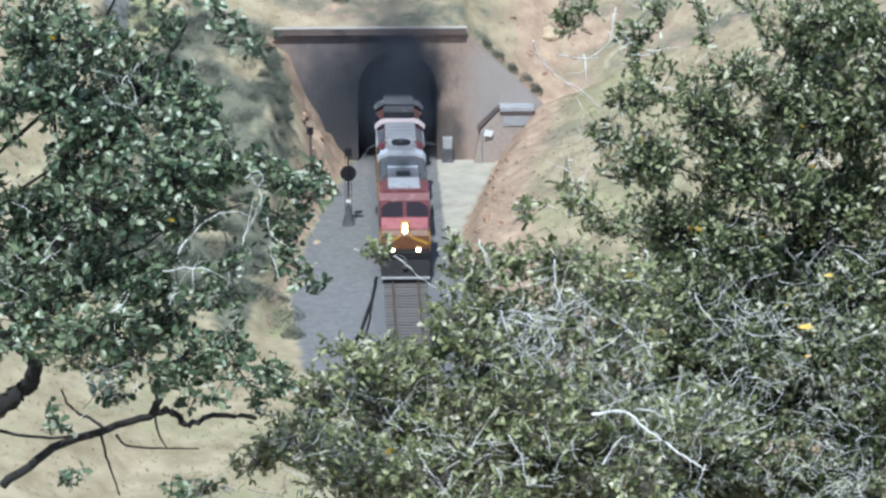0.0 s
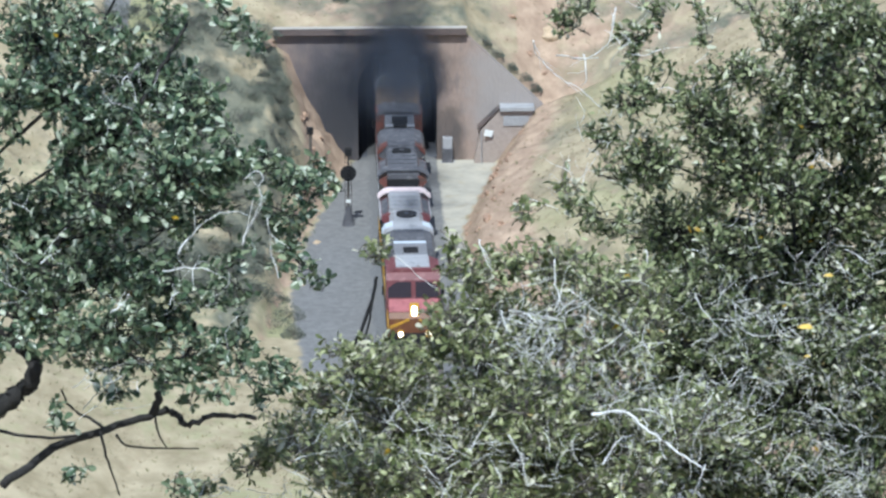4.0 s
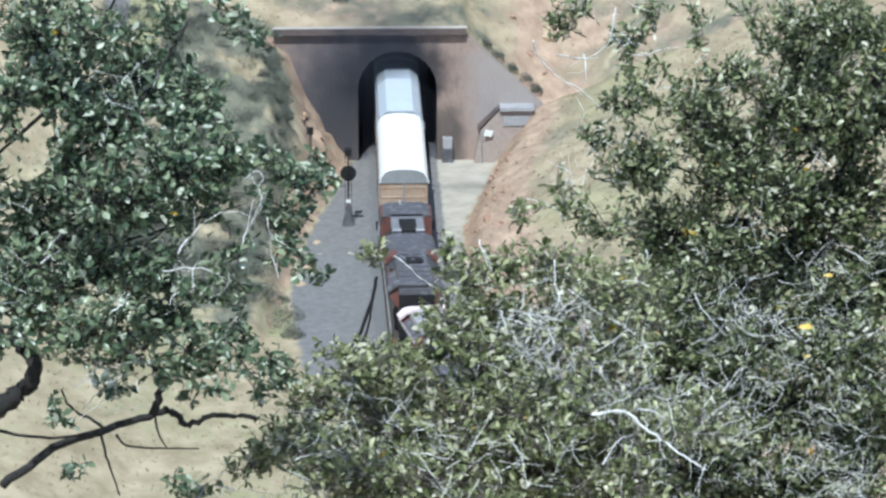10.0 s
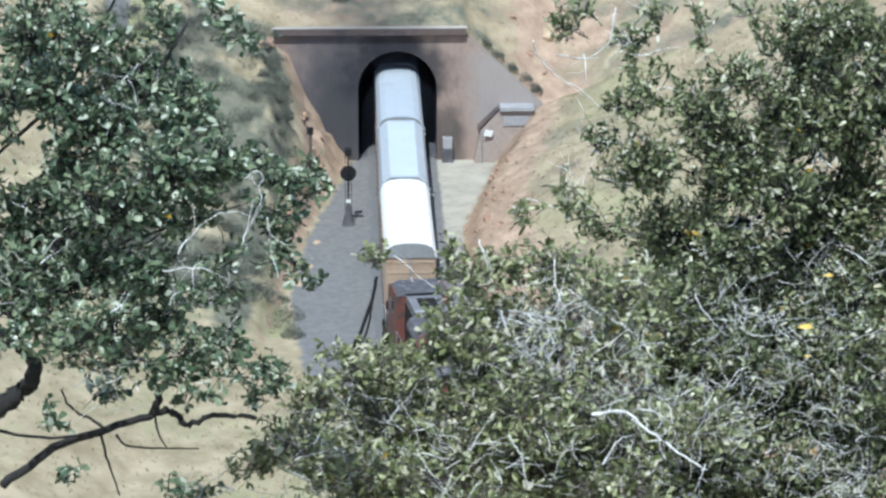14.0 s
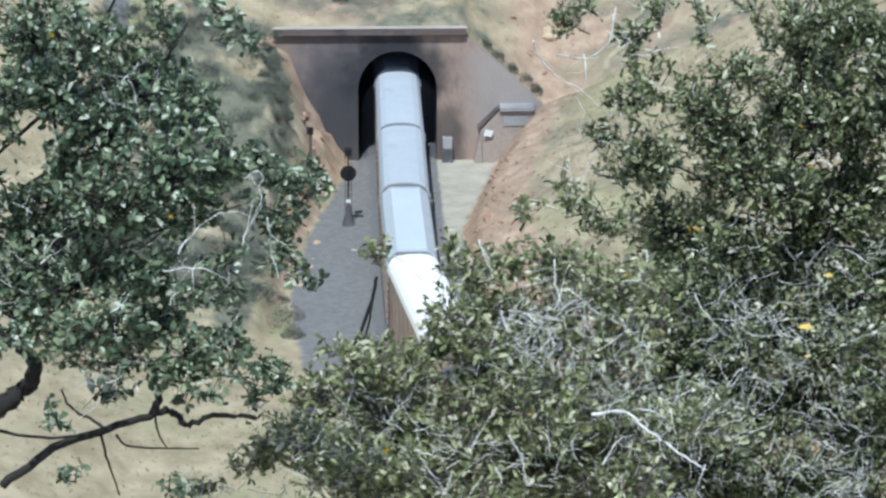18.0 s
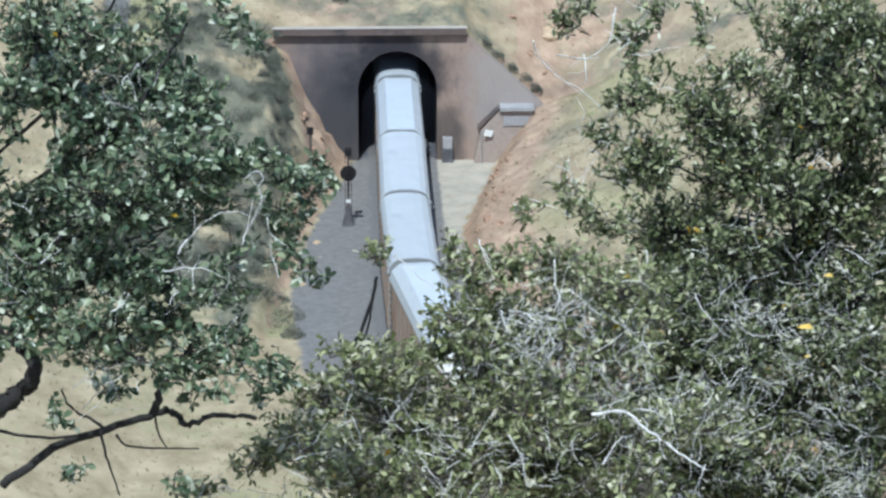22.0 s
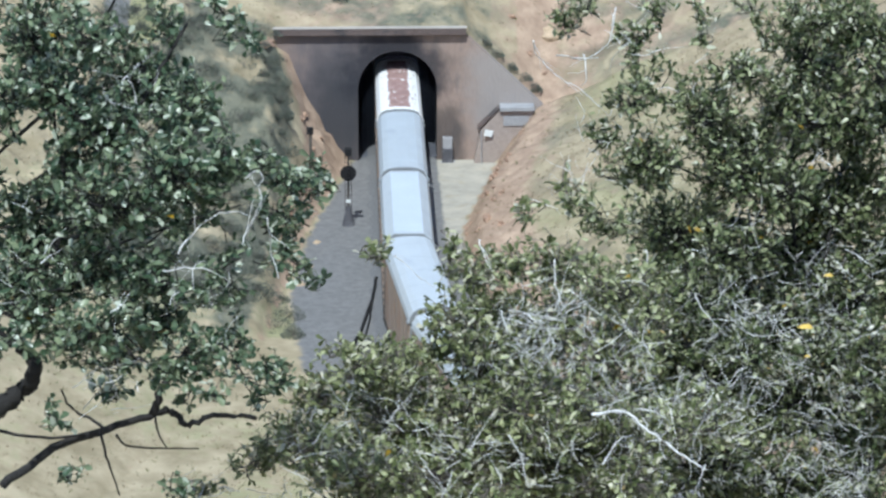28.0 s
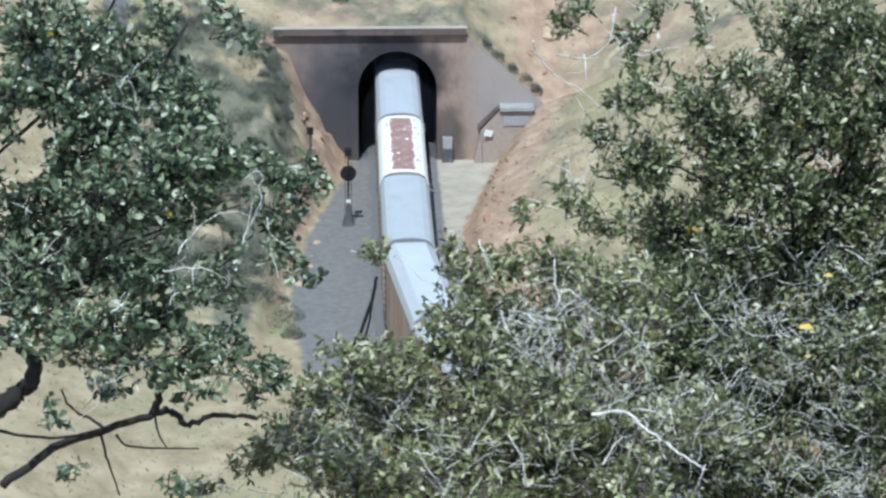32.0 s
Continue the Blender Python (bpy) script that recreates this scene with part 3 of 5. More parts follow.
def height(x, y):
    n = noise.fractal(Vector((x * 0.12, y * 0.12, 0)), 0.9, 2.0, 5)
    n2 = noise.fractal(Vector((x * 0.6, y * 0.6, 5)), 0.8, 2.0, 4)
    if y > 0.05:
        over = 8.72 + 0.42 * y - 0.0006 * min(y, 300) ** 2
    xl, xr = toe_left(y), toe_right(y)
    z = -0.25
    if x < xl:
        d = xl - x
        cut = lerp_table(y, [-90, -40, -25, -14, -5, 0], [0.2, 0.5, 2.2, 4.5, 8.0, 9.0])
        k = 1.75
        n3 = noise.fractal(Vector((x * 0.9, y * 0.7, 15)), 0.7, 2.0, 3)
        z += min(d * k, cut) + max(0, d - cut / k) * 0.36 + min(1, d) * (0.5 * n + 0.42 * n2) * lerp_table(y, [-46, -34], [0.25, 1]) + (0.9 * n3 * min(1, d) if d < cut / k + 1 and y > -26 else 0)
    elif x > xr:
        d = x - xr
        cut = lerp_table(y, [-90, -40, -25, -16, -8, 0], [0.5, 1.2, 1.5, 1.7, 2.5, 3.7])
        k = 1.4
        rill = noise.noise(Vector((x * 0.5, y * 1.5, 25)))
        z += min(d * k, cut) + max(0, d - cut / k) * 0.42 + min(1, d) * (0.4 * n + 0.22 * n2) + (0.35 * rill * min(1, d) if d < cut / k + 1.5 else 0)
    else:
        z += 0.03 * n2
    if y > 0.05:
        side = max(0, x - 4.5, -8 - x)
        z = over + 0.28 * side + min(1, y / 3) * (0.6 * n + 0.3 * n2)
        if x > 4.5:
            z = over - max(0, 1 - (y - 0.9) / 9) * (0.72 + min(5.0, (x - 4.5) * 0.952)) + 0.12 * max(0, x - 9.4) + 0.3 * n
        if x > 9.4:
            open_slope = 3.4 + 0.42 * (min(x, 60) - 9.3) + 0.42 * y - 0.0006 * min(y, 300) ** 2 + 0.4 * n + 0.22 * n2
            w = min(1, (x - 9.4) / 5)
            z += (open_slope - z) * w
    hill = max(0.0, -82 - y) ** 1.0
    if hill:
        steep = 0.40 * min(hill, 110) + 0.02 * max(0, min(hill, 158) - 110) ** 1.0 * 22.5 * 1.0
        z = max(z, 0) * max(0, 1 - hill / 60) + steep * 0.985 + min(1, hill / 10) * n
        z = min(z, 64.75 + 0.05 * max(0, -240 - y))
    return z


def axis(pieces):
    out = []
    for a, b, step in pieces:
        out += list(np.arange(a, b - step * 0.3, step))
    return np.array(out + [pieces[-1][1]])


def build_ground():
    xs = axis([(-1500, -200, 130), (-200, -50, 15), (-50, -24, 2.0), (-24, 24, 0.4), (24, 60, 2.0), (60, 240, 15), (240, 1500, 126)])
    ys = np.concatenate([axis([(-1500, -260, 124), (-260, -80, 4), (-80, -60, 1.0), (-60, 0, 0.4)])[:-1], [-0.02, 0.12, 0.6, 0.95], axis([(1.4, 40, 0.5), (40, 100, 3), (100, 300, 20), (300, 1800, 150)])])
    nx, ny = len(xs), len(ys)
    vs = [(x, y, height(x, y)) for y in ys for x in xs]
    j0 = int(np.argmin(abs(ys + 0.02)))
    fs = []
    for j in range(ny - 1):
        for i in range(nx - 1):
            if j == j0 and -8.4 < xs[i] and xs[i + 1] < 9.8:
                continue          # the portal wall stands here
            k = j * nx + i
            fs.append((k, k + 1, k + nx + 1, k + nx))
    me = bpy.data.meshes.new("ground")
    me.from_pydata(vs, [], fs)
    me.polygons.foreach_set("use_smooth", [True] * len(fs))
    masks = {k: [] for k in ("soil", "gravel", "green", "sand", "scrub")}
    for x, y, z in vs:
        xl, xr = toe_left(y), toe_right(y)
        soil = gravel = green = sand = scrub = 0.0
        near = -70 < y < 40
        n = noise.noise(Vector((x * 0.1, y * 0.1, 9)))
        if near and y < 0.05 and x < xl:
            d = xl - x
            w = lerp_table(y, [-70, -40, -30, -18, -8, -3, 0], [0.2, 0.4, 0.6, 0.9, 1.8, 3.1, 4.7])
            soil = max(0, min(1, (w - d) / 0.6)) * 0.85 + 0.05
            scrub = max(0, min(0.9, (d - w) / 0.8)) * max(0, min(1, (y + 44) / 6)) * max(0.25, 1 - max(0, d - 9) / 8) * max(0, min(1, 0.95 + 1.2 * noise.noise(Vector((x * 0.3, y * 0.25, 40)))))
            green = 0.36 + 0.4 * n if y < -25 else 0.1
        if near and y < 0.05 and x > xr:
            d = x - xr
            soil = max(0, min(0.6, (4.6 - d) / 2.5)) + 0.30
            scrub = 0.26 + 0.4 * noise.noise(Vector((x * 0.25, y * 0.2, 60)))
            green = 0.24 + 0.6 * n if 3.8 < d < 14 else 0.1 + 0.4 * n
        if near and y < 0.05 and xl <= x <= xr:
            edge = lerp_table(y, [-70, -50, -44, -30, -18, 0], [2.0, -2.0, -6.0, -7.0, -6.0, -3.0])
            gravel = max(0, min(1, (x - edge) / 0.8 + 0.4)) if x < 2.6 or y < -26 else lerp_table(y, [-26, -12, 0], [0.7, 0.2, 0])
            sand = 0.75 if x >= 2.3 and y > -22 else 0.1
            soil = 0.5 if x < edge and y > -31 else 0.1
            green = 0.62 if x < edge and y > -46 else 0.3 + 0.4 * n
        if -80 < y < -38 and x < -3 - 0.2 * (y + 38):
            sand, green = 0.12, 0.30 + 0.5 * n
        if y > 0.05:
            soil = 0.27 + 0.5 * n + (0.35 if 6 < x < 16 and y < 16 else 0)
            green = 0.12 + 0.6 * n
            scrub = 0.50 + 0.6 * noise.noise(Vector((x * 0.16, y * 0.5, 70)))
            if x > 8:
                d = x - 6.7
                soil = max(0, min(0.6, (4.6 - d) / 2.5)) + 0.30 + 0.16 + 0.5 * noise.noise(Vector((x * 0.3, y * 0.3, 50)))
                green = 0.05 + 0.5 * n
        if ((x + 16.3) / 1.3) ** 2 + ((y + 4) / 3.5) ** 2 < 1:
            green, scrub, soil = 1.0, 0.0, 0.0
        if ((x + 18.3) / 0.9) ** 2 + ((y + 4) / 3.5) ** 2 < 1:
            gravel = 1.0
        for k, val in zip(("soil", "gravel", "green", "sand", "scrub"), (soil, gravel, green, sand, scrub)):
            masks[k].append(val)
    for k, val in masks.items():
        me.attributes.new(k, "FLOAT", "POINT").data.foreach_set("value", val)
    tagged(link("ground", me, M_GROUND), "dry grassy hillside with a bare cutting for the railway", "ground", kind="structure")


build_ground()


# ---- tunnel ----
def arch_profile(half, spring, crown, n=16):
    pts = [(half, 0.0 - 0.3)]
    for i in range(n + 1):
        a = math.pi * i / n
        pts.append((half * math.cos(a), spring + (crown - spring) * math.sin(a)))
    pts.append((-half, -0.3))
    return pts


HOLE = arch_profile(2.62, 4.6, 7.2)


def build_portal():
    wall = tagged(new("wall_tunnel_portal"), "soot-stained brown concrete tunnel portal wall with an arched opening", "wall", kind="structure")
    bm = bmesh.new()
    for y in (0.0, 0.94):
        flat = lambda pts: bm.faces.new([bm.verts.new((x, y, z)) for x, z in pts])
        for (x0, z0), (x1, z1) in zip(HOLE[1:-1], HOLE[2:-1]):
            flat([(x0, z0), (x0, 8.36), (x1, 8.36), (x1, z1)])
        flat([(-2.62, -0.6), (-2.62, 4.6), (-8.6, 4.6), (-8.6, -0.6)])
        flat([(-2.62, 4.6), (-2.62, 8.36), (-8.6, 8.36), (-8.6, 4.6)])
        flat([(2.62, -0.6), (2.62, 4.6), (8.44, 4.6), (9.7, 3.4), (9.9, -0.6)])
        flat([(2.62, 4.6), (2.62, 8.36), (4.5, 8.36), (8.44, 4.6)])
    top = [(-8.6, -0.6), (-8.6, 8.36), (4.5, 8.36), (9.7, 3.4), (9.9, -0.6)]
    for line in (top, HOLE):
        for (x0, z0), (x1, z1) in zip(line, line[1:]):
            bm.faces.new([bm.verts.new(c) for c in ((x0, 0, z0), (x1, 0, z1), (x1, 0.94, z1), (x0, 0.94, z0))])
    bmesh.ops.remove_doubles(bm, verts=bm.verts, dist=0.001)
    bmesh.ops.recalc_face_normals(bm, faces=bm.faces)
    part("wall_face", bm, portal_mat(), wall)
    # shaded front and sunlit top of the coping, put in as two colours
    part("coping_ledge", box(-8.2, 4.55, -0.42, 0.1, 8.36, 8.82, 0.05), M_COPING, wall, "concrete coping painted dark for its shaded front")
    part("coping_slab", box(-8.25, 4.6, -0.46, 0.14, 8.82, 8.88, 0.02), M_LEDGE, wall, "coping slab painted pale for its sunlit top")
    bm = bmesh.new()
    rings = []
    for y in (0.94, 8, 30, 90, 170):
        rings.append([bm.verts.new((x, y, z)) for x, z in HOLE])
    for a, b in zip(rings, rings[1:]):
        for k in range(len(a) - 1):
            bm.faces.new((a[k], b[k], b[k + 1], a[k + 1]))
    bm.faces.new(rings[-1])
    part("bore_lining", bm, M_BORE, wall, "black sooty tunnel lining")
    part("bore_floor", box(-2.62, 2.62, 0.94, 170, -0.6, -0.28), M_BORE, wall)


def portal_mat():
    """Brown concrete with soot rising from the arch, board marks and streaks."""
    m = mat("soot_stained_concrete", (0.33, 0.25, 0.215), 0.92, vary=0.18, scale=0.6, bump=0.35, bump_scale=5, stretch=(1, 1, 0.4), tint=(0.24, 0.195, 0.18, 0.56, 1.4))
    nt = m.node_tree
    b = nt.nodes["Principled BSDF"]
    base = b.inputs["Base Color"].links[0].from_socket
    tc = nt.nodes.new("ShaderNodeTexCoord").outputs["Object"]
    wob = nt.nodes.new("ShaderNodeTexNoise")
    wob.inputs["Scale"].default_value, wob.inputs["Detail"].default_value = 0.7, 6
    nt.links.new(tc, wob.inputs[0])

    def spot(cx, cz, rx, rz, soft, amount, color, src):
        mp = nt.nodes.new("ShaderNodeMapping")
        mp.inputs["Location"].default_value = (-cx / rx, 0, -cz / rz)
        mp.inputs["Scale"].default_value = (1 / rx, 0, 1 / rz)
        nt.links.new(tc, mp.inputs[0])
        ln = nt.nodes.new("ShaderNodeVectorMath")
        ln.operation = "LENGTH"
        nt.links.new(mp.outputs[0], ln.inputs[0])
        s = nt.nodes.new("ShaderNodeMath")
        s.operation = "MULTIPLY_ADD"
        s.inputs[1].default_value = 0.9
        nt.links.new(wob.outputs[0], s.inputs[0]), nt.links.new(ln.outputs["Value"], s.inputs[2])
        r = nt.nodes.new("ShaderNodeMapRange")
        r.interpolation_type = "SMOOTHSTEP"
        r.inputs["From Min"].default_value, r.inputs["From Max"].default_value = 1.45 + soft, 1.45 - soft
        r.inputs["To Max"].default_value = amount
        nt.links.new(s.outputs[0], r.inputs["Value"])
        mx = nt.nodes.new("ShaderNodeMix")
        mx.data_type = "RGBA"
        nt.links.new(r.outputs[0], mx.inputs["Factor"]), nt.links.new(src, mx.inputs["A"])
        mx.inputs["B"].default_value = (*color, 1)
        return mx.outputs["Result"]

    c = spot(7.6, 4.0, 2.8, 5.0, 0.4, 0.8, (0.34, 0.315, 0.31), base)
    c = spot(-4.4, 4.0, 3.4, 6.0, 0.6, 0.88, (0.14, 0.125, 0.14), c)
    c = spot(-3.9, 2.4, 2.4, 4.6, 0.6, 0.88, (0.045, 0.048, 0.058), c)
    c = spot(-0.1, 5.6, 3.4, 2.9, 0.35, 0.86, (0.022, 0.024, 0.034), c)
    c = spot(-0.3, 8.0, 1.8, 2.6, 0.5, 0.72, (0.018, 0.019, 0.027), c)
    c = spot(3.3, 1.0, 1.2, 2.6, 0.4, 0.75, (0.07, 0.062, 0.062), c)
    nt.links.new(c, b.inputs["Base Color"])
    return m


build_portal()
# ---- train ----
CAR_LEN, LOCO_LEN, SPEED = 13.85, 21.65, 3.82


def add_truck(parent, y, axles, gap):
    t = part("truck", box(-1.1, 1.1, y - gap * (axles - 1) / 2 - 0.7, y + gap * (axles - 1) / 2 + 0.7, 0.45, 0.85, 0.06), M_DARK, parent, "dirty black truck frame")
    for k in range(axles):
        yy = y + gap * (k - (axles - 1) / 2)
        bm = cyl((-0.9, yy, 0.47), (0.9, yy, 0.47), 0.09, 8)
        for sx in (-1, 1):
            add_cyl(bm, (sx * 0.68, yy, 0.47), (sx * 0.82, yy, 0.47), 0.47, 20)
        part("wheelset", bm, M_STEEL, t)


def roof_profile(kind):
    if kind == "facet":
        half = [(1.48, 4.8), (1.34, 5.30), (0.86, 5.69)]
    else:
        half = [(1.48, 4.85), (1.43, 5.17), (1.23, 5.50), (0.88, 5.68), (0.35, 5.75)]
    return half + [(-x, z) for x, z in half[::-1]]


def rust_patch(y0, y1):
    """Ragged flakes of rust on the crown of a rounded roof, with gaps where paint is left."""
    bm, step = bmesh.new(), 0.10
    for i in range(-11, 11):
        for j in range(int((y1 - y0) / step)):
            x, y = (i + 0.5) * step, y0 + (j + 0.5) * step
            edge = 0.66 + 0.10 * noise.noise(Vector((x * 0.4, y * 0.8, 2))) + 0.14 * noise.noise(Vector((x * 3, y * 3, 7)))
            gap = noise.noise(Vector((x * 1.6, y * 1.2, 4))) + 0.5 * noise.noise(Vector((x * 5, y * 5, 1)))
            speck = abs(x) > edge and noise.noise(Vector((x * 4, y * 4, 11))) > 0.42
            if (abs(x) < edge and gap < 0.58) or speck:
                z = lambda u: float(np.interp(abs(u), [0.35, 0.88, 1.23], [5.75, 5.68, 5.5])) + 0.014
                a, b, r = x - step / 2, x + step / 2, step / 2
                bm.faces.new([bm.verts.new(c) for c in ((a, y - r, z(a)), (b, y - r, z(b)), (b, y + r, z(b)), (a, y + r, z(a)))])
    bmesh.ops.remove_doubles(bm, verts=bm.verts, dist=0.002)
    bmesh.ops.solidify(bm, geom=bm.faces[:], thickness=0.02)
    return bm


def make_car(label, kind, roof_mat, side_mat, panel_mat=None, end_mat=M_CAREND):
    """A tall closed freight car; its front end is at -y."""
    car = thing("freight_car", pose(0, 0, 0), label, "freight car", "cars of the train")
    h = CAR_LEN / 2 - 0.42
    part("body", box(-1.43, 1.43, -h, h, 1.05, 4.83, 0.04), side_mat, car)
    part("roof", prism(roof_profile(kind), "y", -h - 0.06, h + 0.06), roof_mat, car)
    if kind == "facet":
        part("roof_panel", box(-0.84, 0.84, -h + 0.35, h - 0.55, 5.68, 5.72, 0.012), panel_mat or M_PALECAR, car, "brighter flat metal panel along the roof")
    elif panel_mat:
        part("roof_panel", rust_patch(-h + 0.4, h - 0.6), panel_mat, car, "rust-brown flaking patch along the roof")
    if kind != "facet" and not panel_mat:
        for k in range(5):
            y = -h + 1.4 + k * (2 * h - 2.8) / 4
            prof = [(x * 1.002, z + 0.008) for x, z in roof_profile(kind)]
            part("roof_rib", prism(prof, "y", y - 0.035, y + 0.035), roof_mat, car)
    for s in (-1, 1):
        # dark caps stand in for the shade in the gap between cars
        cap = [(x * 0.97, 4.8 + (z - 4.8) * 0.95) for x, z in roof_profile(kind)]
        part("roof_end", prism(cap, "y", s * (h + 0.07) - 0.02, s * (h + 0.07) + 0.02), M_CAREND, car, "roof end cap painted dark for the shaded gap")
        e = part("end_wall", box(-1.40, 1.40, s * (h - 0.02) - 0.04, s * (h - 0.02) + 0.04, 1.1, 4.82, 0.01), end_mat, car)
        for k in range(6):
            part("end_rib", box(-1.35, 1.35, s * (h + 0.03) - 0.02, s * (h + 0.03) + 0.02, 1.5 + k * 0.6, 1.62 + k * 0.6, 0.02), end_mat, e)
        part("door_post", box(-0.05, 0.05, s * (h + 0.075) - 0.025, s * (h + 0.075) + 0.025, 1.3, 5.5), M_CAREND, e)
        for sx in (-1, 1):
            part("corner_bracket", box(sx * 1.50 - 0.07, sx * 1.50 + 0.07, s * (h - 0.15) - 0.10, s * (h - 0.15) + 0.10, 4.75, 4.95, 0.02), M_CAREND, car)
        part("coupler", box(-0.12, 0.12, s * (h + 0.24) - 0.24, s * (h + 0.24) + 0.24, 0.75, 1.0), M_DARK, car)
        add_truck(car, s * (h - 2.2), 2, 1.75)
    for sx in (-1, 1):
        part("side_sill", box(sx * 1.44 - 0.04, sx * 1.44 + 0.04, -h, h, 0.85, 1.12), M_DARK, car)
        for k in range(8):
            y = -h + 0.4 + k * (2 * h - 0.8) / 7
            part("side_post", box(sx * 1.435 - 0.02, sx * 1.435 + 0.02, y - 0.05, y + 0.05, 1.1, 4.82), side_mat, car)
        bm = bmesh.new()
        for z in np.arange(1.0, 4.8, 0.4):
            add_box(bm, sx * 1.50 - 0.03, sx * 1.50 + 0.03, h - 0.75, h - 0.3, z, z + 0.03)
        part("ladder", bm, M_DARK, car)
    return car


def make_loco(name, label, hood, cab, nose, roofm, lead):
    """A six-axle road diesel; the cab and nose look to -y."""
    lo = thing(name, pose(0, 0, 0), label, "locomotive", "locomotives of the train")
    h = LOCO_LEN / 2 - 0.5
    part("frame", box(-1.5, 1.5, -h, h, 1.15, 1.55, 0.03), M_DARK, lo)
    part("fuel_tank", prism([(-1.3, 1.15), (-1.35, 0.7), (-0.9, 0.4), (0.9, 0.4), (1.35, 0.7), (1.3, 1.15)], "y", -2.6, 2.6), M_DARK, lo)
    # long hood
    hood_o = part("long_hood", box(-0.98, 0.98, -h + 5.0, h - 1.3, 1.55, 4.25, 0.10), hood, lo)
    part("hood_roof", prism([(-0.98, 4.2), (-0.75, 4.48), (0.75, 4.48), (0.98, 4.2)], "y", -h + 5.0, h - 1.3), roofm, hood_o)
    for sx in (-1, 1):
        for k in range(10):
            y = -h + 5.8 + k * 1.35
            part("hood_door", box(sx * 1.0 - 0.02, sx * 1.0 + 0.02, y - 0.6, y + 0.6, 1.75, 3.6, 0.015), cab if lead else hood, hood_o)
    # radiator at the rear: a narrow raised deck between painted shoulders, flared wings at the end
    deck = M_SILVER if lead else M_SOOTROOF
    prof = [(-1.0, 3.35), (-1.45, 3.95), (-1.45, 4.12), (-0.98, 4.36), (0.98, 4.36), (1.45, 4.12), (1.45, 3.95), (1.0, 3.35)]
    rad = part("radiator_section", prism(prof, "y", h - 5.6, h - 1.5), cab, lo)
    part("radiator_deck", prism([(-1.0, 4.34), (-0.96, 4.58), (-0.88, 4.66), (0.88, 4.66), (0.96, 4.58), (1.0, 4.34)], "y", h - 5.6, h - 1.5), deck, rad)
    for sx in (-1, 1):
        part("radiator_wing", prism([(sx * 0.90, 4.66), (sx * 1.20, 4.58), (sx * 1.57, 4.28), (sx * 1.60, 4.36), (sx * 1.24, 4.68), (sx * 0.92, 4.76)], "y", h - 2.3, h - 1.42), M_PINK if lead else deck, rad)
        part("wing_edge", box(sx * 1.47 - 0.03, sx * 1.47 + 0.03, h - 5.6, h - 1.5, 3.98, 4.14), deck, rad)
        part("wing_screen", prism([(sx * 1.02, 4.35), (sx * 1.40, 4.155), (sx * 1.41, 4.18), (sx * 1.03, 4.38)], "y", h - 5.3, h - 2.4), M_SOOTROOF, rad)
    part("rear_lip", box(-0.98, 0.98, h - 2.0, h - 1.42, 4.66, 4.76, 0.02), M_PINK if lead else deck, rad)
    for y in np.arange(h - 5.0, h - 2.2, 0.9):
        part("deck_seam", box(-0.86, 0.86, y - 0.02, y + 0.02, 4.655, 4.67), M_HATCH if lead else M_BLACK, rad)
    # notch with the cooling fan
    f = part("cooling_fan", cyl((0, h - 6.5, 4.40), (0, h - 6.5, 4.62), 0.60, 24), M_BLACK, lo)
    part("fan_hub", cyl((0, h - 6.5, 4.60), (0, h - 6.5, 4.66), 0.14, 12), M_SOOTROOF, f)
    # wide housing over the engine
    back, ahead = (8.1, 13.6) if lead else (7.8, 12.0)
    wide = [(-1.05, 3.6), (-1.48, 3.9), (-1.48, 4.12), (-1.30, 4.38), (-0.85, 4.56), (0.85, 4.56), (1.30, 4.38), (1.48, 4.12), (1.48, 3.9), (1.05, 3.6)]
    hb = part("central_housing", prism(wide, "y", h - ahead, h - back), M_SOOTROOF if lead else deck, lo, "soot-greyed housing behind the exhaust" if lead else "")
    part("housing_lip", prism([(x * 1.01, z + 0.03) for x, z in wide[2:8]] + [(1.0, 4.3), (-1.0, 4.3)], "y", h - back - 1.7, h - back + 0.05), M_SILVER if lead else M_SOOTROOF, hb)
    for sx in (-1, 1):
        part("housing_corner", prism([(sx * 0.87, 4.60), (sx * 1.32, 4.42), (sx * 1.51, 4.14), (sx * 1.51, 4.0), (sx * 1.44, 4.0), (sx * 1.0, 4.45)], "y", h - back - 0.9, h - back + 0.08), cab if not lead else M_PALECAR, hb)
    # low hood towards the cab: exhaust, hatch, small fan
    part("exhaust_duct", box(-0.42, 0.42, h - ahead - 1.0, h - ahead - 0.1, 4.44, 4.72, 0.03), M_BLACK, lo)
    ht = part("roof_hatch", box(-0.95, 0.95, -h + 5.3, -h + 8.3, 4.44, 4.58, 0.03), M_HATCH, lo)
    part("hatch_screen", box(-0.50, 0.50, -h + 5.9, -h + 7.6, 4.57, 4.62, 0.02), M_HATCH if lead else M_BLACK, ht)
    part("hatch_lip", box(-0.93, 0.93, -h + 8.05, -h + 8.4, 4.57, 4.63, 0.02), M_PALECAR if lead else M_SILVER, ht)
    # cab
    c = part("cab", prism([(-h + 2.15, 1.55), (-h + 2.15, 3.0), (-h + 2.35, 4.15), (-h + 2.75, 4.55), (-h + 5.1, 4.55), (-h + 5.1, 1.55)], "x", -1.5, 1.5), cab, lo)
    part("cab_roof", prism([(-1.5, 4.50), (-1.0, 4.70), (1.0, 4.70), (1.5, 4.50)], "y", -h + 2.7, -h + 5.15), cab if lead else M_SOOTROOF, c)
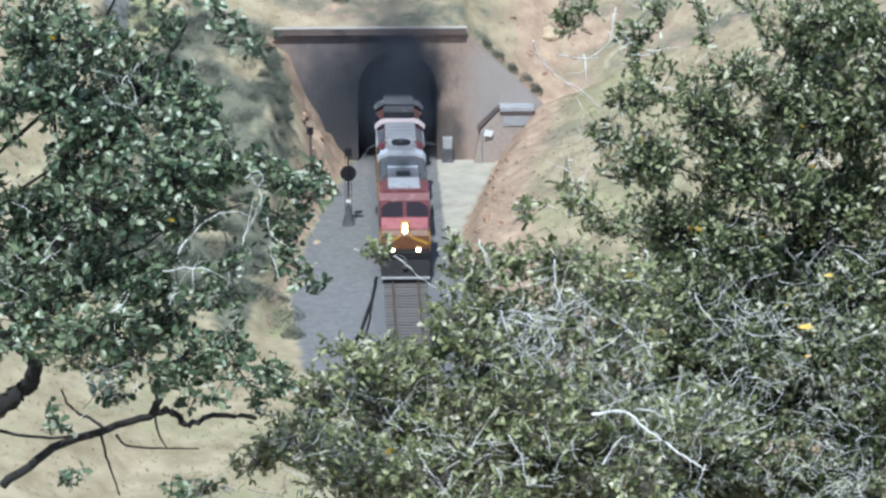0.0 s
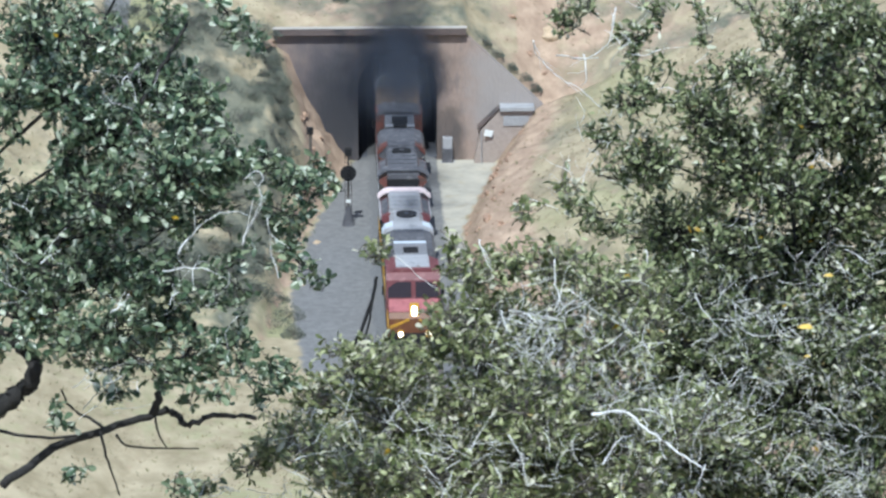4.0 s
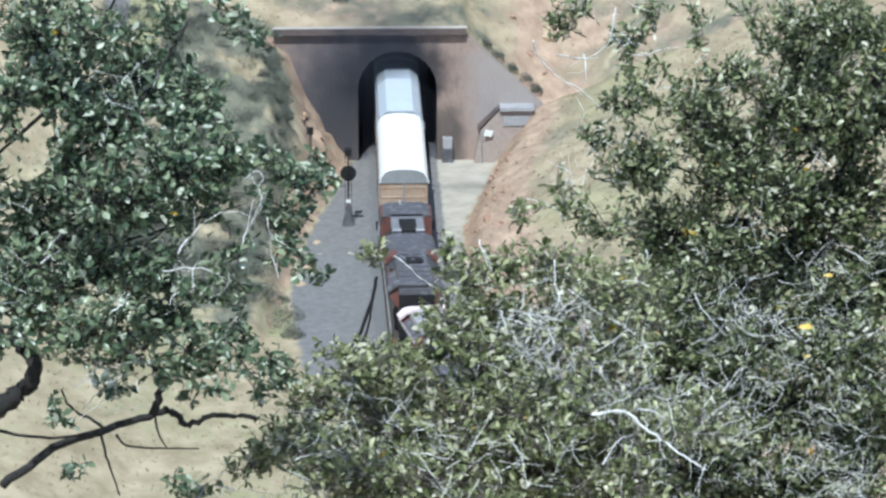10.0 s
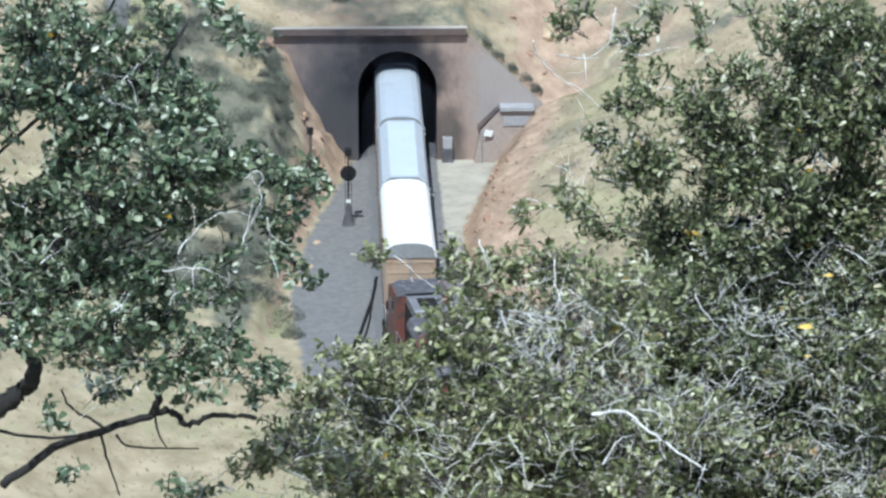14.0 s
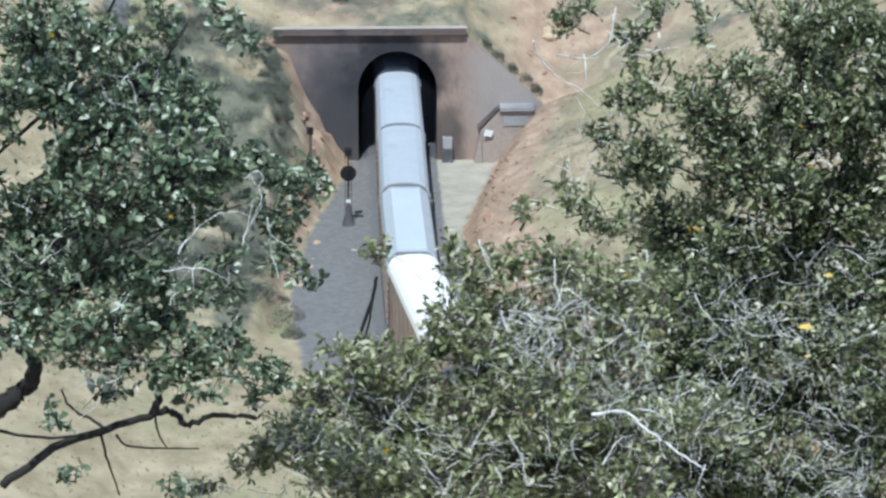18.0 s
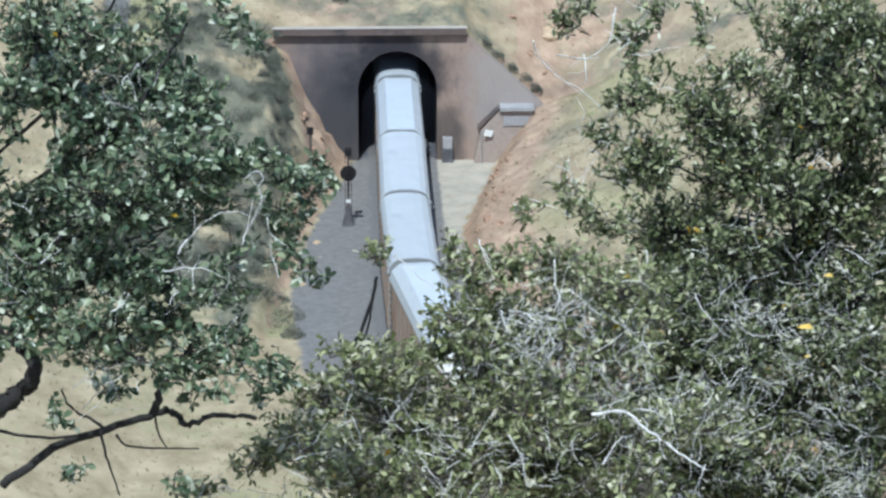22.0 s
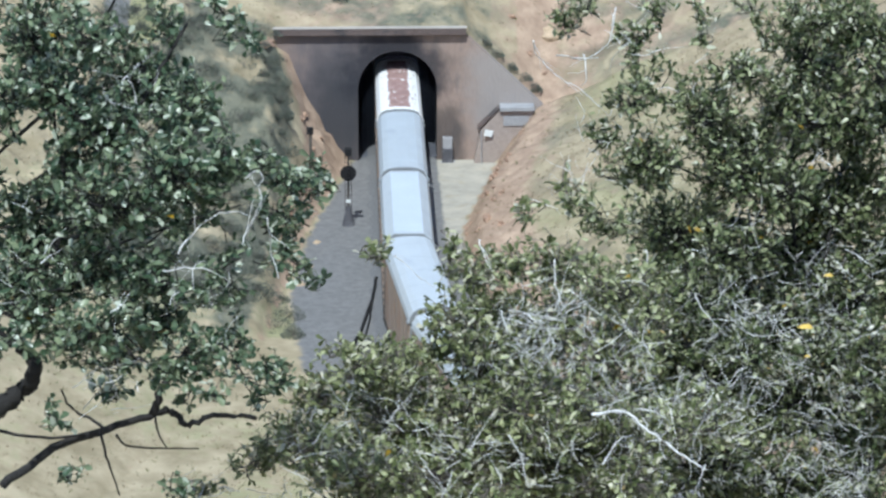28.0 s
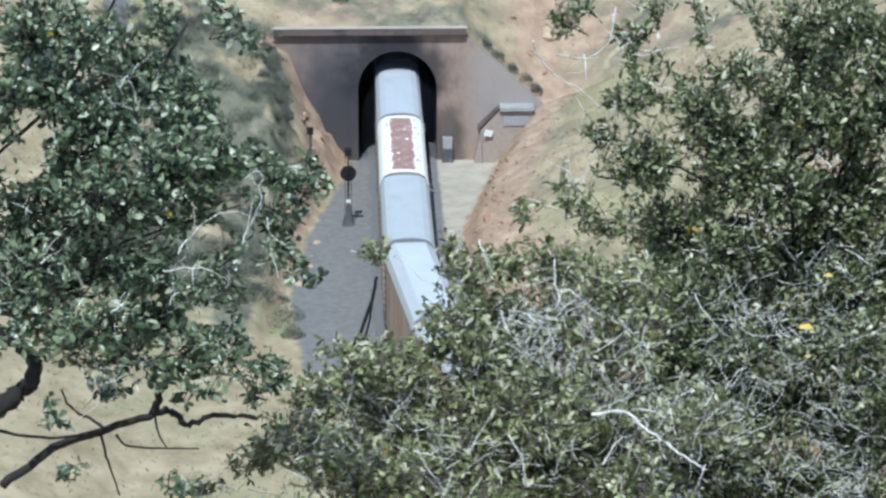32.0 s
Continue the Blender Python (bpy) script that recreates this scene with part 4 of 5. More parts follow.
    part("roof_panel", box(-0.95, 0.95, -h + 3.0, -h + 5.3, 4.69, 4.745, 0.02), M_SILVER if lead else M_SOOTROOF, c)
    for sx in (-1, 1):
        bm, rims = bmesh.new(), []
        for off in (0.0, 0.04):
            rims.append([bm.verts.new((sx * x, -h + 2.11 + 0.174 * (z - 3.0) + off, z)) for x, z in ((0.12, 3.2), (1.42, 3.2), (1.42, 3.72), (0.95, 4.06), (0.12, 4.06))])
            bm.faces.new(rims[-1])
        for k in range(5):
            bm.faces.new((rims[0][k], rims[0][(k + 1) % 5], rims[1][(k + 1) % 5], rims[1][k]))
        bmesh.ops.recalc_face_normals(bm, faces=bm.faces)
        part("windscreen", bm, M_GLASS, c, "dark windscreen pane")
        part("side_window", box(sx * 1.51 - 0.01, sx * 1.51 + 0.01, -h + 3.0, -h + 4.4, 3.2, 3.95), M_GLASS, c)
        part("mirror", box(sx * 1.68 - 0.05, sx * 1.68 + 0.05, -h + 2.9, -h + 3.1, 3.1, 3.6, 0.02), M_BLACK, c)
    # nose
    n = part("nose", prism([(-h + 0.75, 1.55), (-h + 0.75, 2.4), (-h + 0.95, 2.72), (-h + 2.2, 3.08), (-h + 2.2, 1.55)], "x", -1.40, 1.40), nose, lo)
    part("nose_top", prism([(-h + 0.93, 2.73), (-h + 2.16, 3.085), (-h + 2.16, 3.125), (-h + 0.91, 2.77)], "x", -1.39, 1.39), M_NOSETOP if lead else nose, n, "red nose top painted lighter as if sunlit" if lead else "")
    part("nose_door", box(0.35, 0.95, -h + 0.73, -h + 0.76, 1.6, 2.35, 0.01), nose, n)
    part("headlight_box", box(-0.26, 0.26, -h + 0.82, -h + 1.15, 2.45, 3.22, 0.04), M_YELLOW if lead else M_SILVER, n)
    for z in (2.70, 2.98):
        part("headlight", cyl((0, -h + 0.76, z), (0, -h + 0.86, z), 0.14, 16), M_LAMP if lead else M_SILVER, n, "glowing headlight" if lead else "")
    for sx in (-1, 1):
        part("nose_stripe", prism([(sx * 0.28, 2.30), (sx * 1.38, 1.80), (sx * 1.38, 1.98), (sx * 0.28, 2.44)], "y", -h + 0.72, -h + 0.76), M_YELLOW, n, "yellow chevron stripe")
    # front platform, ditch lights, plow, steps and rails
    part("front_platform", box(-1.5, 1.5, -h - 0.05, -h + 0.75, 1.2, 1.58, 0.03), M_BLACK, lo)
    p = part("snow_plow", prism([(-h - 0.55, 0.15), (-h - 0.05, 1.15), (-h + 0.1, 1.15), (-h - 0.2, 0.15)], "x", -1.45, 1.45), M_BLACK, lo)
    part("plow_edge", box(-1.46, 1.46, -h - 0.60, -h - 0.5, 0.1, 0.24, 0.02), M_SILVER, p)
    for sx in (-1, 1):
        d = part("ditch_light_housing", box(sx * 0.78 - 0.16, sx * 0.78 + 0.16, -h - 0.12, -h + 0.12, 1.58, 1.95, 0.03), M_YELLOW if lead else M_BLACK, lo)
        part("ditch_light", cyl((sx * 0.78, -h - 0.17, 1.78), (sx * 0.78, -h - 0.10, 1.78), 0.13, 16), M_LAMP if lead else M_SILVER, d, "glowing ditch light" if lead else "")
        for y0, y1 in ((-h + 0.05, -h + 2.1), (-h + 5.2, h - 0.1)):
            lines = [([(sx * 1.47, y0, 2.55), (sx * 1.47, (y0 + y1) / 2, 2.57), (sx * 1.47, y1, 2.55)], 0.022, 1)]
            for y in np.linspace(y0, y1, max(3, int((y1 - y0) / 1.6))):
                lines.append(([(sx * 1.47, y, 1.5), (sx * 1.47, y, 2.55)], 0.02, 1))
            link("handrail", tubes_mesh("handrail", lines, 5), M_YELLOW if lead else M_SILVER, lo)
        for s in (-1, 1):
            for k in range(4):
                part("step", box(sx * 1.35 - 0.2, sx * 1.35 + 0.2, s * h - 0.15 - s * 0.4, s * h + 0.15 - s * 0.4, 0.35 + 0.3 * k, 0.39 + 0.3 * k), M_DARK, lo)
    part("rear_platform", box(-1.5, 1.5, h - 1.3, h, 1.2, 1.58, 0.03), M_BLACK, lo)
    part("horn", cyl((0.3, -h + 3.4, 4.78), (0.3, -h + 2.9, 4.80), 0.05, 10, 0.09), M_SILVER, lo)
    for s in (-1, 1):
        part("coupler", box(-0.14, 0.14, s * (h + 0.28) - 0.3, s * (h + 0.28) + 0.3, 0.75, 1.05), M_DARK, lo)
        add_truck(lo, s * (h - 4.0), 3, 1.9)
    return lo


# front coupling of each vehicle, metres out of the tunnel at the start
lead_loco = make_loco("diesel_locomotive", "red and silver diesel locomotive with glowing headlights leading the train", M_SILVER, M_RED, M_NOSE, M_SILVER, True)
second_loco = make_loco("diesel_locomotive", "dusty orange and black diesel locomotive coupled behind the leader", M_BLACK, M_ORANGE, M_SOOTROOF, M_SOOTROOF, False)
first_car = make_car("bright white closed freight car with a smooth rounded roof", "round", M_WHITECAR, M_CARSIDE, end_mat=M_TANEND)
facet_car = make_car("silver-grey closed freight car with an angular panelled roof", "facet", M_GREYCAR, M_CARSIDE)
round_car = make_car("pale grey closed freight car with a rounded ribbed roof", "round", M_GREYCAR, M_CARSIDE)
rust_car = make_car("white closed freight car with a rust-brown flaking roof", "round", M_WHITECAR, M_CARSIDE, M_RUSTPANEL)
TRAIN = [(lead_loco, 29.4 - LOCO_LEN / 2, 13.0), (second_loco, 29.4 - 1.5 * LOCO_LEN, 13.0)]
order = [first_car, facet_car, round_car, None, None, None, rust_car, None, None]
copies = [None, None, None, round_car, facet_car, round_car, None, round_car, facet_car]
for k in range(9):
    ob = order[k] or copy_thing(copies[k], pose(0, 0, 0))
    TRAIN.append((ob, -13.9 - 13.87 * (k + 0.5), 9.2))


def motions():
    for ob, s0, base in TRAIN:
        turn = pose(0, 0, 0, 0, 0, 180 if ob is second_loco else 0)
        walk(ob, [(t, track_pose(s0 + SPEED * t - 1.6 * math.exp(-t / 5.5) - 0.008 * max(0, t - 24) ** 2, base) @ turn) for t in range(33)])
    for ob, centre, gust, k, ph in SWAY:
        rows = []
        for i in range(65):
            t = i / 2
            dx = 0.001 * k * (np.interp(t, range(33), gust[0]) + 0.9 * math.sin(2.7 * t + ph))
            dz = 0.001 * k * (np.interp(t, range(33), gust[1]) + 0.9 * math.sin(3.1 * t + 1.7 * ph))
            rows.append((t, centre @ pose(dx, 0.4 * dz, dz, 0, 60 * dx, 40 * dz)))
        walk(ob, rows)
    for ob, rows in DRIFT:
        walk(ob, rows)


SWAY, DRIFT = [], []
# how far the wind bends the trees, second by second (across, up)
GUST_RIGHT = ([3, 4, 3, 3, 1, 0, 0, 3, 0, -5, -8, -2, -2, -6, -3, 0, 0, -2, 0, 1, 0, 0, 1, 3, 1, 0, 1, 1, 1, -3, -6, -3, -2],
              [3, 4, 1, 3, 2, 2, 1, 0, 0, 0, -3, 0, -2, -2, -5, -2, 0, 0, 3, 1, -2, 0, 1, 1, 1, -2, 0, 0, 1, -3, -2, 1, 1])
GUST_LEFT = ([1, 6, 3, 7, 5, 3, 3, -3, -2, 1, 3, -3, -3, -5, -3, -2, -1, -2, -2, 0, 0, 4, 3, 3, 1, 1, -1, -2, 0, 0, 0, -6, -3],
             [-4, 0, 5, -1, 0, -2, 3, -3, -3, 5, 5, 3, -3, 2, 0, 0, 0, 0, 0, 0, -1, 0, 2, 2, -1, 2, -2, -3, 0, 5, 7, -1, 2])

# ---- rails ----
def rail_line(off, name):
    bm = bmesh.new()
    prof = [(-0.07, 0), (0.07, 0), (0.07, 0.03), (0.02, 0.05), (0.02, 0.13), (0.037, 0.14), (0.037, 0.17), (-0.037, 0.17), (-0.037, 0.14), (-0.02, 0.13), (-0.02, 0.05), (-0.07, 0.03)]
    rows = []
    for s in [-160, -80, 0] + list(np.arange(4, 190, 4)):
        m = track_pose(s)
        rows.append([bm.verts.new(m @ Vector((off + x, 0, z - 0.17))) for x, z in prof])
    for a, b in zip(rows, rows[1:]):
        for k in range(len(prof)):
            bm.faces.new((a[k], a[(k + 1) % len(prof)], b[(k + 1) % len(prof)], b[k]))
    bmesh.ops.recalc_face_normals(bm, faces=bm.faces)
    return bm


railway = tagged(new("railway_track"), "single railway track with rusty rails on dark wooden ties", "railway track", kind="structure")
for off in (-0.755, 0.755):
    part("rail", rail_line(off, "rail"), M_STEEL, railway)
tie_bm = box(-1.3, 1.3, -0.11, 0.11, -0.29, -0.175, 0.01)
tie_me = bpy.data.meshes.new("tie")
tie_bm.to_mesh(tie_me)
tie_bm.free()
for k in range(150):
    link("tie", tie_me, M_TIE, railway).matrix_basis = track_pose(-4 + 0.56 * k)


def ballast():
    bm = bmesh.new()
    rows = []
    prof = [(-3.0, -0.34), (-2.0, -0.25), (-1.6, -0.215), (0, -0.225), (1.6, -0.215), (2.0, -0.25), (2.9, -0.34)]
    for s in np.arange(-160, 190, 3.0):
        m = track_pose(s)
        w = 0.86 if s < 1 else 1.0
        rows.append([bm.verts.new(m @ Vector((x * w, 0, z))) for x, z in prof])
    for a, b in zip(rows, rows[1:]):
        for k in range(len(prof) - 1):
            bm.faces.new((a[k], a[k + 1], b[k + 1], b[k]))
    bmesh.ops.recalc_face_normals(bm, faces=bm.faces)
    part("ballast_bed", bm, M_BALLAST, railway)


ballast()
# ---- near trees ----
GROVE = VIEW @ pose(0, 0, 0, -90, 0, 0)     # the camera's axes: x across, y away along the view, z up


def bough_leaves(rng, radii, count, size, twigs):
    """Twigs through an ellipsoid and whorls of leaves along them."""
    rx, rz = radii
    ry = max(0.10, 0.5 * (rx + rz))
    lines, roots, ways, norms, sizes = [], [], [], [], []
    per = max(3, int(round(count / twigs)))
    for _ in range(twigs):
        d = Vector((rng.gauss(0, 1), rng.gauss(0, 1), rng.gauss(0, 1))).normalized()
        tip = Vector((d.x * rx, d.y * ry, d.z * rz)) * rng.uniform(0.45, 1.08)
        start = tip * rng.uniform(0.0, 0.35) + Vector((rng.uniform(-0.3, 0.3) * rx, rng.uniform(-0.3, 0.3) * ry, -0.3 * rz))
        mid = (start + tip) / 2 + Vector((rng.gauss(0, 0.02), rng.gauss(0, 0.02), rng.gauss(0, 0.02)))
        pts = smooth_line([start, mid, tip], 2, 0.004, rng)
        lines.append((pts, rng.uniform(0.0012, 0.0026), 0.5))
        way = (tip - mid).normalized()
        for _ in range(per):
            t = rng.uniform(0.25, 1.0) ** 0.7
            p = start.lerp(mid, t * 2) if t < 0.5 else mid.lerp(tip, t * 2 - 1)
            w = way * 0.7 + Vector((rng.gauss(0, 0.8), rng.gauss(0, 0.8), rng.gauss(0, 0.7)))
            roots.append(p)
            ways.append(w)
            norms.append(Vector((rng.gauss(-0.1, 0.6), rng.gauss(-0.45, 0.6), rng.gauss(0.8, 0.55))))
            sizes.append(size * rng.uniform(0.5, 1.45))
    return lines, np.array(roots), np.array(ways), np.array(norms), np.array(sizes)


def make_tree(name, label, boughs, limbs, dead, away, leaf_mat_, bark, size, cover, sway, seed, singles, stand, tangles=(), spread=0.25, dead_count=0, gaps=(), lean=0.0, thin=1.0, turned=()):
    rng = random.Random(seed)
    front_of = lambda x, z, back=0.0: Vector((x, away, z)) * (1 + (min(0, lean * z) + back) / away)
    base = GROVE @ Vector((stand, away + 0.9, -3.0))
    base.z = height(base.x, base.y) - 0.1
    tree = thing(name, Matrix.Translation(base), label, "tree")
    to_tree = Matrix.Translation(-base) @ GROVE
    # trunk up from the slope to the middle of the crown
    top = Vector((stand, away + 0.75, sum(b[1] for b in boughs) / len(boughs) - 0.05))
    topw = to_tree @ top
    link("trunk", tubes_mesh("trunk", [(smooth_line([(0, 0, 0), (0.03, 0.1, topw.z * 0.4), (topw.x * 0.7 - 0.02, topw.y * 0.8, topw.z * 0.75), topw], 5, 0.01, rng), 0.16, 0.3)], 10), bark, tree)
    for r, pts in limbs:
        line = [to_tree @ Vector((x, away + 0.1 + rng.uniform(-0.08, 0.08), z)) for x, z in pts]
        link("limb", tubes_mesh("limb", [(smooth_line(line, 6, min(r * 0.30, 0.005), rng), r * 0.72, 0.5)], 7), bark, tree)
    for pts in dead:
        line = [to_tree @ front_of(x, z, -0.35 + rng.uniform(-0.05, 0.05)) for x, z in pts]
        thick = 0.0020 if away < 11 else 0.0054 if pts is dead[0] and away < 12 else 0.0022
        spine = smooth_line(line, 4, 0.003, rng)
        lines = [(spine, thick, 0.4)]
        for _ in range(len(pts) // 2):
            a, b = (spine[q] for q in sorted(rng.sample(range(len(spine)), 2)))
            w = (b - a).normalized() * rng.uniform(0.02, 0.07) + Vector((rng.gauss(0, 0.03), rng.gauss(0, 0.02), rng.gauss(0.01, 0.03)))
            lines.append((smooth_line([a, a + w * 0.5 + Vector((rng.gauss(0, 0.006), 0, rng.gauss(0, 0.006))), a + w], 2, 0.003, rng), thick * 0.5, 0.4))
        link("dead_branch", tubes_mesh("dead_branch", lines, 6), M_DEAD, tree, "bleached bare branch with small forks")
    crossing = []
    inner = [(x + rng.gauss(0, 0.04), z + rng.gauss(0, 0.04), rx, rz) for x, z, rx, rz in boughs if rx > 0.10 and rz > 0.07]
    deep = [(x + rng.gauss(0, 0.06), z + rng.gauss(0, 0.05), rx, rz) for x, z, rx, rz in boughs if rx > 0.13 and z < 0.15 and seed > 11]
    front = len(boughs)
    mid = front + len(inner)
    boughs = list(boughs) + inner + deep
    for k, (x, z, rx, rz) in enumerate(boughs):
        c = front_of(x, z, rng.uniform(-spread, spread) + (0.9 if k >= mid else 0.45 if k >= front else 0))
        # a limb from the trunk to the bough
        if k % 2 == 0 and k < front and rx > 0.1:
            a = top + (c - top) * 0.25
            m = (a + c) / 2 + Vector((rng.gauss(0, 0.04), 0.15, rng.gauss(-0.05, 0.05)))
            crossing.append(([to_tree @ p for p in smooth_line([a + Vector((0, 0.3, 0)), m, c], 4, 0.006, rng)], rng.uniform(0.004, 0.008), 0.4))
        count = int(cover * rx * rz / (size * size))
        twigs = max(5, count // 6)
        lines, p, w, n, s = bough_leaves(rng, (rx, rz), max(14, count), size, twigs)
        k0 = away / c.y
        clear = lambda q: all(((c.x + q[0]) * k0 - gx) ** 2 / (ga * ga) + ((c.z + q[2]) * k0 - gz) ** 2 / (gb * gb) > 1 for gx, gz, ga, gb in gaps)
        if gaps:
            keep = [i for i in range(len(p)) if clear(p[i] + 0.6 * s[i] * w[i] / np.linalg.norm(w[i])) or rng.random() < 0.04]
            lines = [l for l in lines if clear(l[0][-1]) and clear(l[0][len(l[0]) // 2])]
            if not keep or not lines:
                continue
            p, w, n, s = p[keep], w[keep], n[keep], s[keep]
        centre = to_tree @ Matrix.Translation(c)
        bough = link("bough", tubes_mesh("bough", lines, 3), bark, tree)
        bough.matrix_basis = centre
        cut = min(singles // len(boughs), len(p) // 3)
        fol = link("foliage", leaves_mesh("foliage", p[cut:], w[cut:], n[cut:], s[cut:], leaf_mat_, thin), None, bough)
        tagged(fol, kind="stuff")
        for i in range(cut):
            way = Vector(w[i]).normalized()
            side = Vector(n[i]).cross(way).normalized()
            m = Matrix((way, side, way.cross(side))).transposed().to_4x4() * 1.0
            one = link("leaf", SINGLE[leaf_mat_.name], None, bough)
            one.matrix_basis = Matrix.Translation(p[i]) @ m @ Matrix.Diagonal((s[i], s[i] * thin, s[i] * thin, 1))
        tagged(bough, kind="stuff")
        reach = sway[1] * (1 + sway[2] * (x + 1.2)) * rng.uniform(0.9, 1.1)
        SWAY.append((bough, centre, sway[0], reach, 2 * x + rng.random()))
    for x, z, long in turned:
        at = np.array([to_tree @ front_of(x, z, -0.75)])
        link("yellow_leaf", leaves_mesh("yellow_leaf", at, np.array([[1.0, 0.1, 0.05]]), np.array([[0.1, -0.6, 0.8]]), np.array([long]), M_TURNED, 0.8), None, tree, "single bright yellow turned leaf")
    if crossing:
        for line, r, tp in crossing:
            link("limb", tubes_mesh("limb", [(line, r, tp)], 6), bark, tree)
    # bare grey twigs through the crown
    if dead_count:
        for g in range(max(1, dead_count // 14)):
            x, z, rx, rz = tangles[g % len(tangles)] if tangles and g % 6 else boughs[rng.randrange(front)]
            c = front_of(x, z, -0.14)
            lines = []
            for _ in range(14):
                a = c + Vector((rng.gauss(0, rx * 0.8), rng.uniform(-0.3, 0.3), rng.gauss(0, rz * 0.8)))
                d = Vector((rng.gauss(0, 1), rng.gauss(0, 0.5), rng.gauss(0.3, 0.8))).normalized() * rng.uniform(0.03, 0.15)
                mid = a + d * rng.uniform(0.35, 0.6) + Vector((rng.gauss(0, 0.008), 0, rng.gauss(0, 0.008)))
                r = rng.uniform(0.0007, 0.0017)
                pts, way = [a], d.normalized()
                bend = Vector((rng.gauss(0, 1), rng.gauss(0, 0.5), rng.gauss(0, 1))) * rng.uniform(0.0, 0.18)
                for _ in range(6):
                    way = (way + bend + Vector((rng.gauss(0, 0.18), rng.gauss(0, 0.15), rng.gauss(0, 0.18)))).normalized()
                    pts.append(pts[-1] + way * d.length / 6)
                if any(((q.x * away / q.y - gx) / ga) ** 2 + ((q.z * away / q.y - gz) / gb) ** 2 < 1 for q in (pts[0], pts[6]) for gx, gz, ga, gb in gaps):
                    continue
                mid, d = pts[3], pts[6] - a
                lines.append((pts, r, 0.4))
                for q in range(rng.randrange(3)):
                    w = Vector((rng.gauss(0, 0.03), rng.gauss(0, 0.02), rng.gauss(0, 0.03))) + d * rng.uniform(0.1, 0.4)
                    lines.append(([pts[3 + q], pts[3 + q] + w * 0.5 + Vector((rng.gauss(0, 0.008), 0, rng.gauss(0, 0.008))), pts[3 + q] + w], r * 0.6, 0.4))
            if not lines:
                continue
            ob = link("dead_brushwood", tubes_mesh("dead_brushwood", [([to_tree @ q for q in l], r, t) for l, r, t in lines], 4), M_DEAD, tree, "tangle of bleached bare twigs")
            tagged(ob, kind="stuff")
    return tree


SINGLE = {}
for lm in (M_OAKLEAF, M_SCRUBLEAF, M_TALLLEAF):
    SINGLE[lm.name] = leaves_mesh("leaf", np.zeros((1, 3)), np.array([[1.0, 0, 0]]), np.array([[0, 0, 1.0]]), np.ones(1), lm)

make_tree("oak_tree", "dark green live oak with crooked dark limbs on the near slope", OAK_BOUGHS_A + OAK_BOUGHS_B + OAK_BOUGHS_C + OAK_BOUGHS_D + OAK_BOUGHS_E, OAK_LIMBS, OAK_DEAD, 10.0, M_OAKLEAF, M_DARKBARK, 0.0265, 17, (GUST_LEFT, 1.5, 0.9), 11, 300, -1.55, dead_count=60, gaps=OAK_GAPS, lean=0.3)
make_tree("scrub_oak", "olive green scrub oak with many bare grey twigs", SCRUB_BOUGHS_A + SCRUB_BOUGHS_B + SCRUB_BOUGHS_C + SCRUB_BOUGHS_D, [], SCRUB_DEAD, 11.5, M_SCRUBLEAF, M_BARK, 0.028, 17, (GUST_RIGHT, 1.5, 0.0), 12, 300, 0.35, SCRUB_TANGLES, dead_count=620, gaps=SCRUB_GAPS, lean=0.65, thin=0.82)
make_tree("live_oak", "tall live oak with small dark leaves and bare grey branches", TALL_BOUGHS_A + TALL_BOUGHS_B + TALL_BOUGHS_C + TALL_BOUGHS_D, TALL_LIMBS, TALL_DEAD, 12.5, M_TALLLEAF, M_DARKBARK, 0.027, 20, (GUST_RIGHT, 1.7, 0.0), 13, 300, 1.05, [t for t in TALL_TANGLES + TALL_TANGLES_B if t[1] < 0.0], dead_count=620, gaps=TALL_GAPS, lean=0.45, thin=0.78, turned=[(1.183, -0.263, 0.055), (1.27, -0.09, 0.036), (1.205, -0.36, 0.024)])

# ---- beside the track ----
def on_ground(x, y, sink=0.05):
    return pose(x, y, height(x, y) - sink)


def make_signal(m):
    s = thing("railway_signal", m, "railway signal mast with a round black target and a grey case", "signal")
    part("mast", cyl((0, 0, 0), (0, 0, 5.1), 0.07, 12, 0.055), M_DARK, s)
    part("base_case", cyl((0, 0, 0), (0, 0, 1.25), 0.42, 10, 0.16), M_SOOTROOF, s, "dark tapered foot casting")
    part("target", cyl((0, -0.22, 3.45), (0, -0.18, 3.45), 0.5, 28), M_BLACK, s, "round black backing disc")
    for k, z in enumerate((3.2, 3.45, 3.7)):
        h = part("lamp_hood", cyl((0, -0.42, z), (0, -0.2, z), 0.1, 12), M_BLACK, s)
        part("lens", cyl((0, -0.26, z), (0, -0.24, z), 0.08, 12), M_GLASS, h)
    part("upper_head", box(-0.22, 0.22, -0.2, 0.12, 4.55, 5.05, 0.05), M_BLACK, s)
    part("number_board", box(-0.14, 0.14, -0.09, -0.07, 1.5, 1.7), M_WHITE, s)
    bm = bmesh.new()
    for z in np.arange(1.2, 4.5, 0.35):
        add_box(bm, -0.2, 0.2, 0.10, 0.13, z, z + 0.03)
    for sx in (-1, 1):
        add_box(bm, sx * 0.2 - 0.02, sx * 0.2 + 0.02, 0.10, 0.13, 0.9, 4.6)
    part("ladder", bm, M_DARK, s)
    return s


make_signal(pose(-3.34, -15.2, -0.27))
post = thing("line_post", on_ground(-5.75, -9.5), "dark weathered wooden post beside the cutting", "post")
part("shaft", cyl((0, 0, 0), (0.03, 0, 3.3), 0.11, 10, 0.09), M_TIE, post)
part("cap_case", box(-0.22, 0.22, -0.2, 0.15, 3.1, 3.55, 0.04), M_BLACK, post)

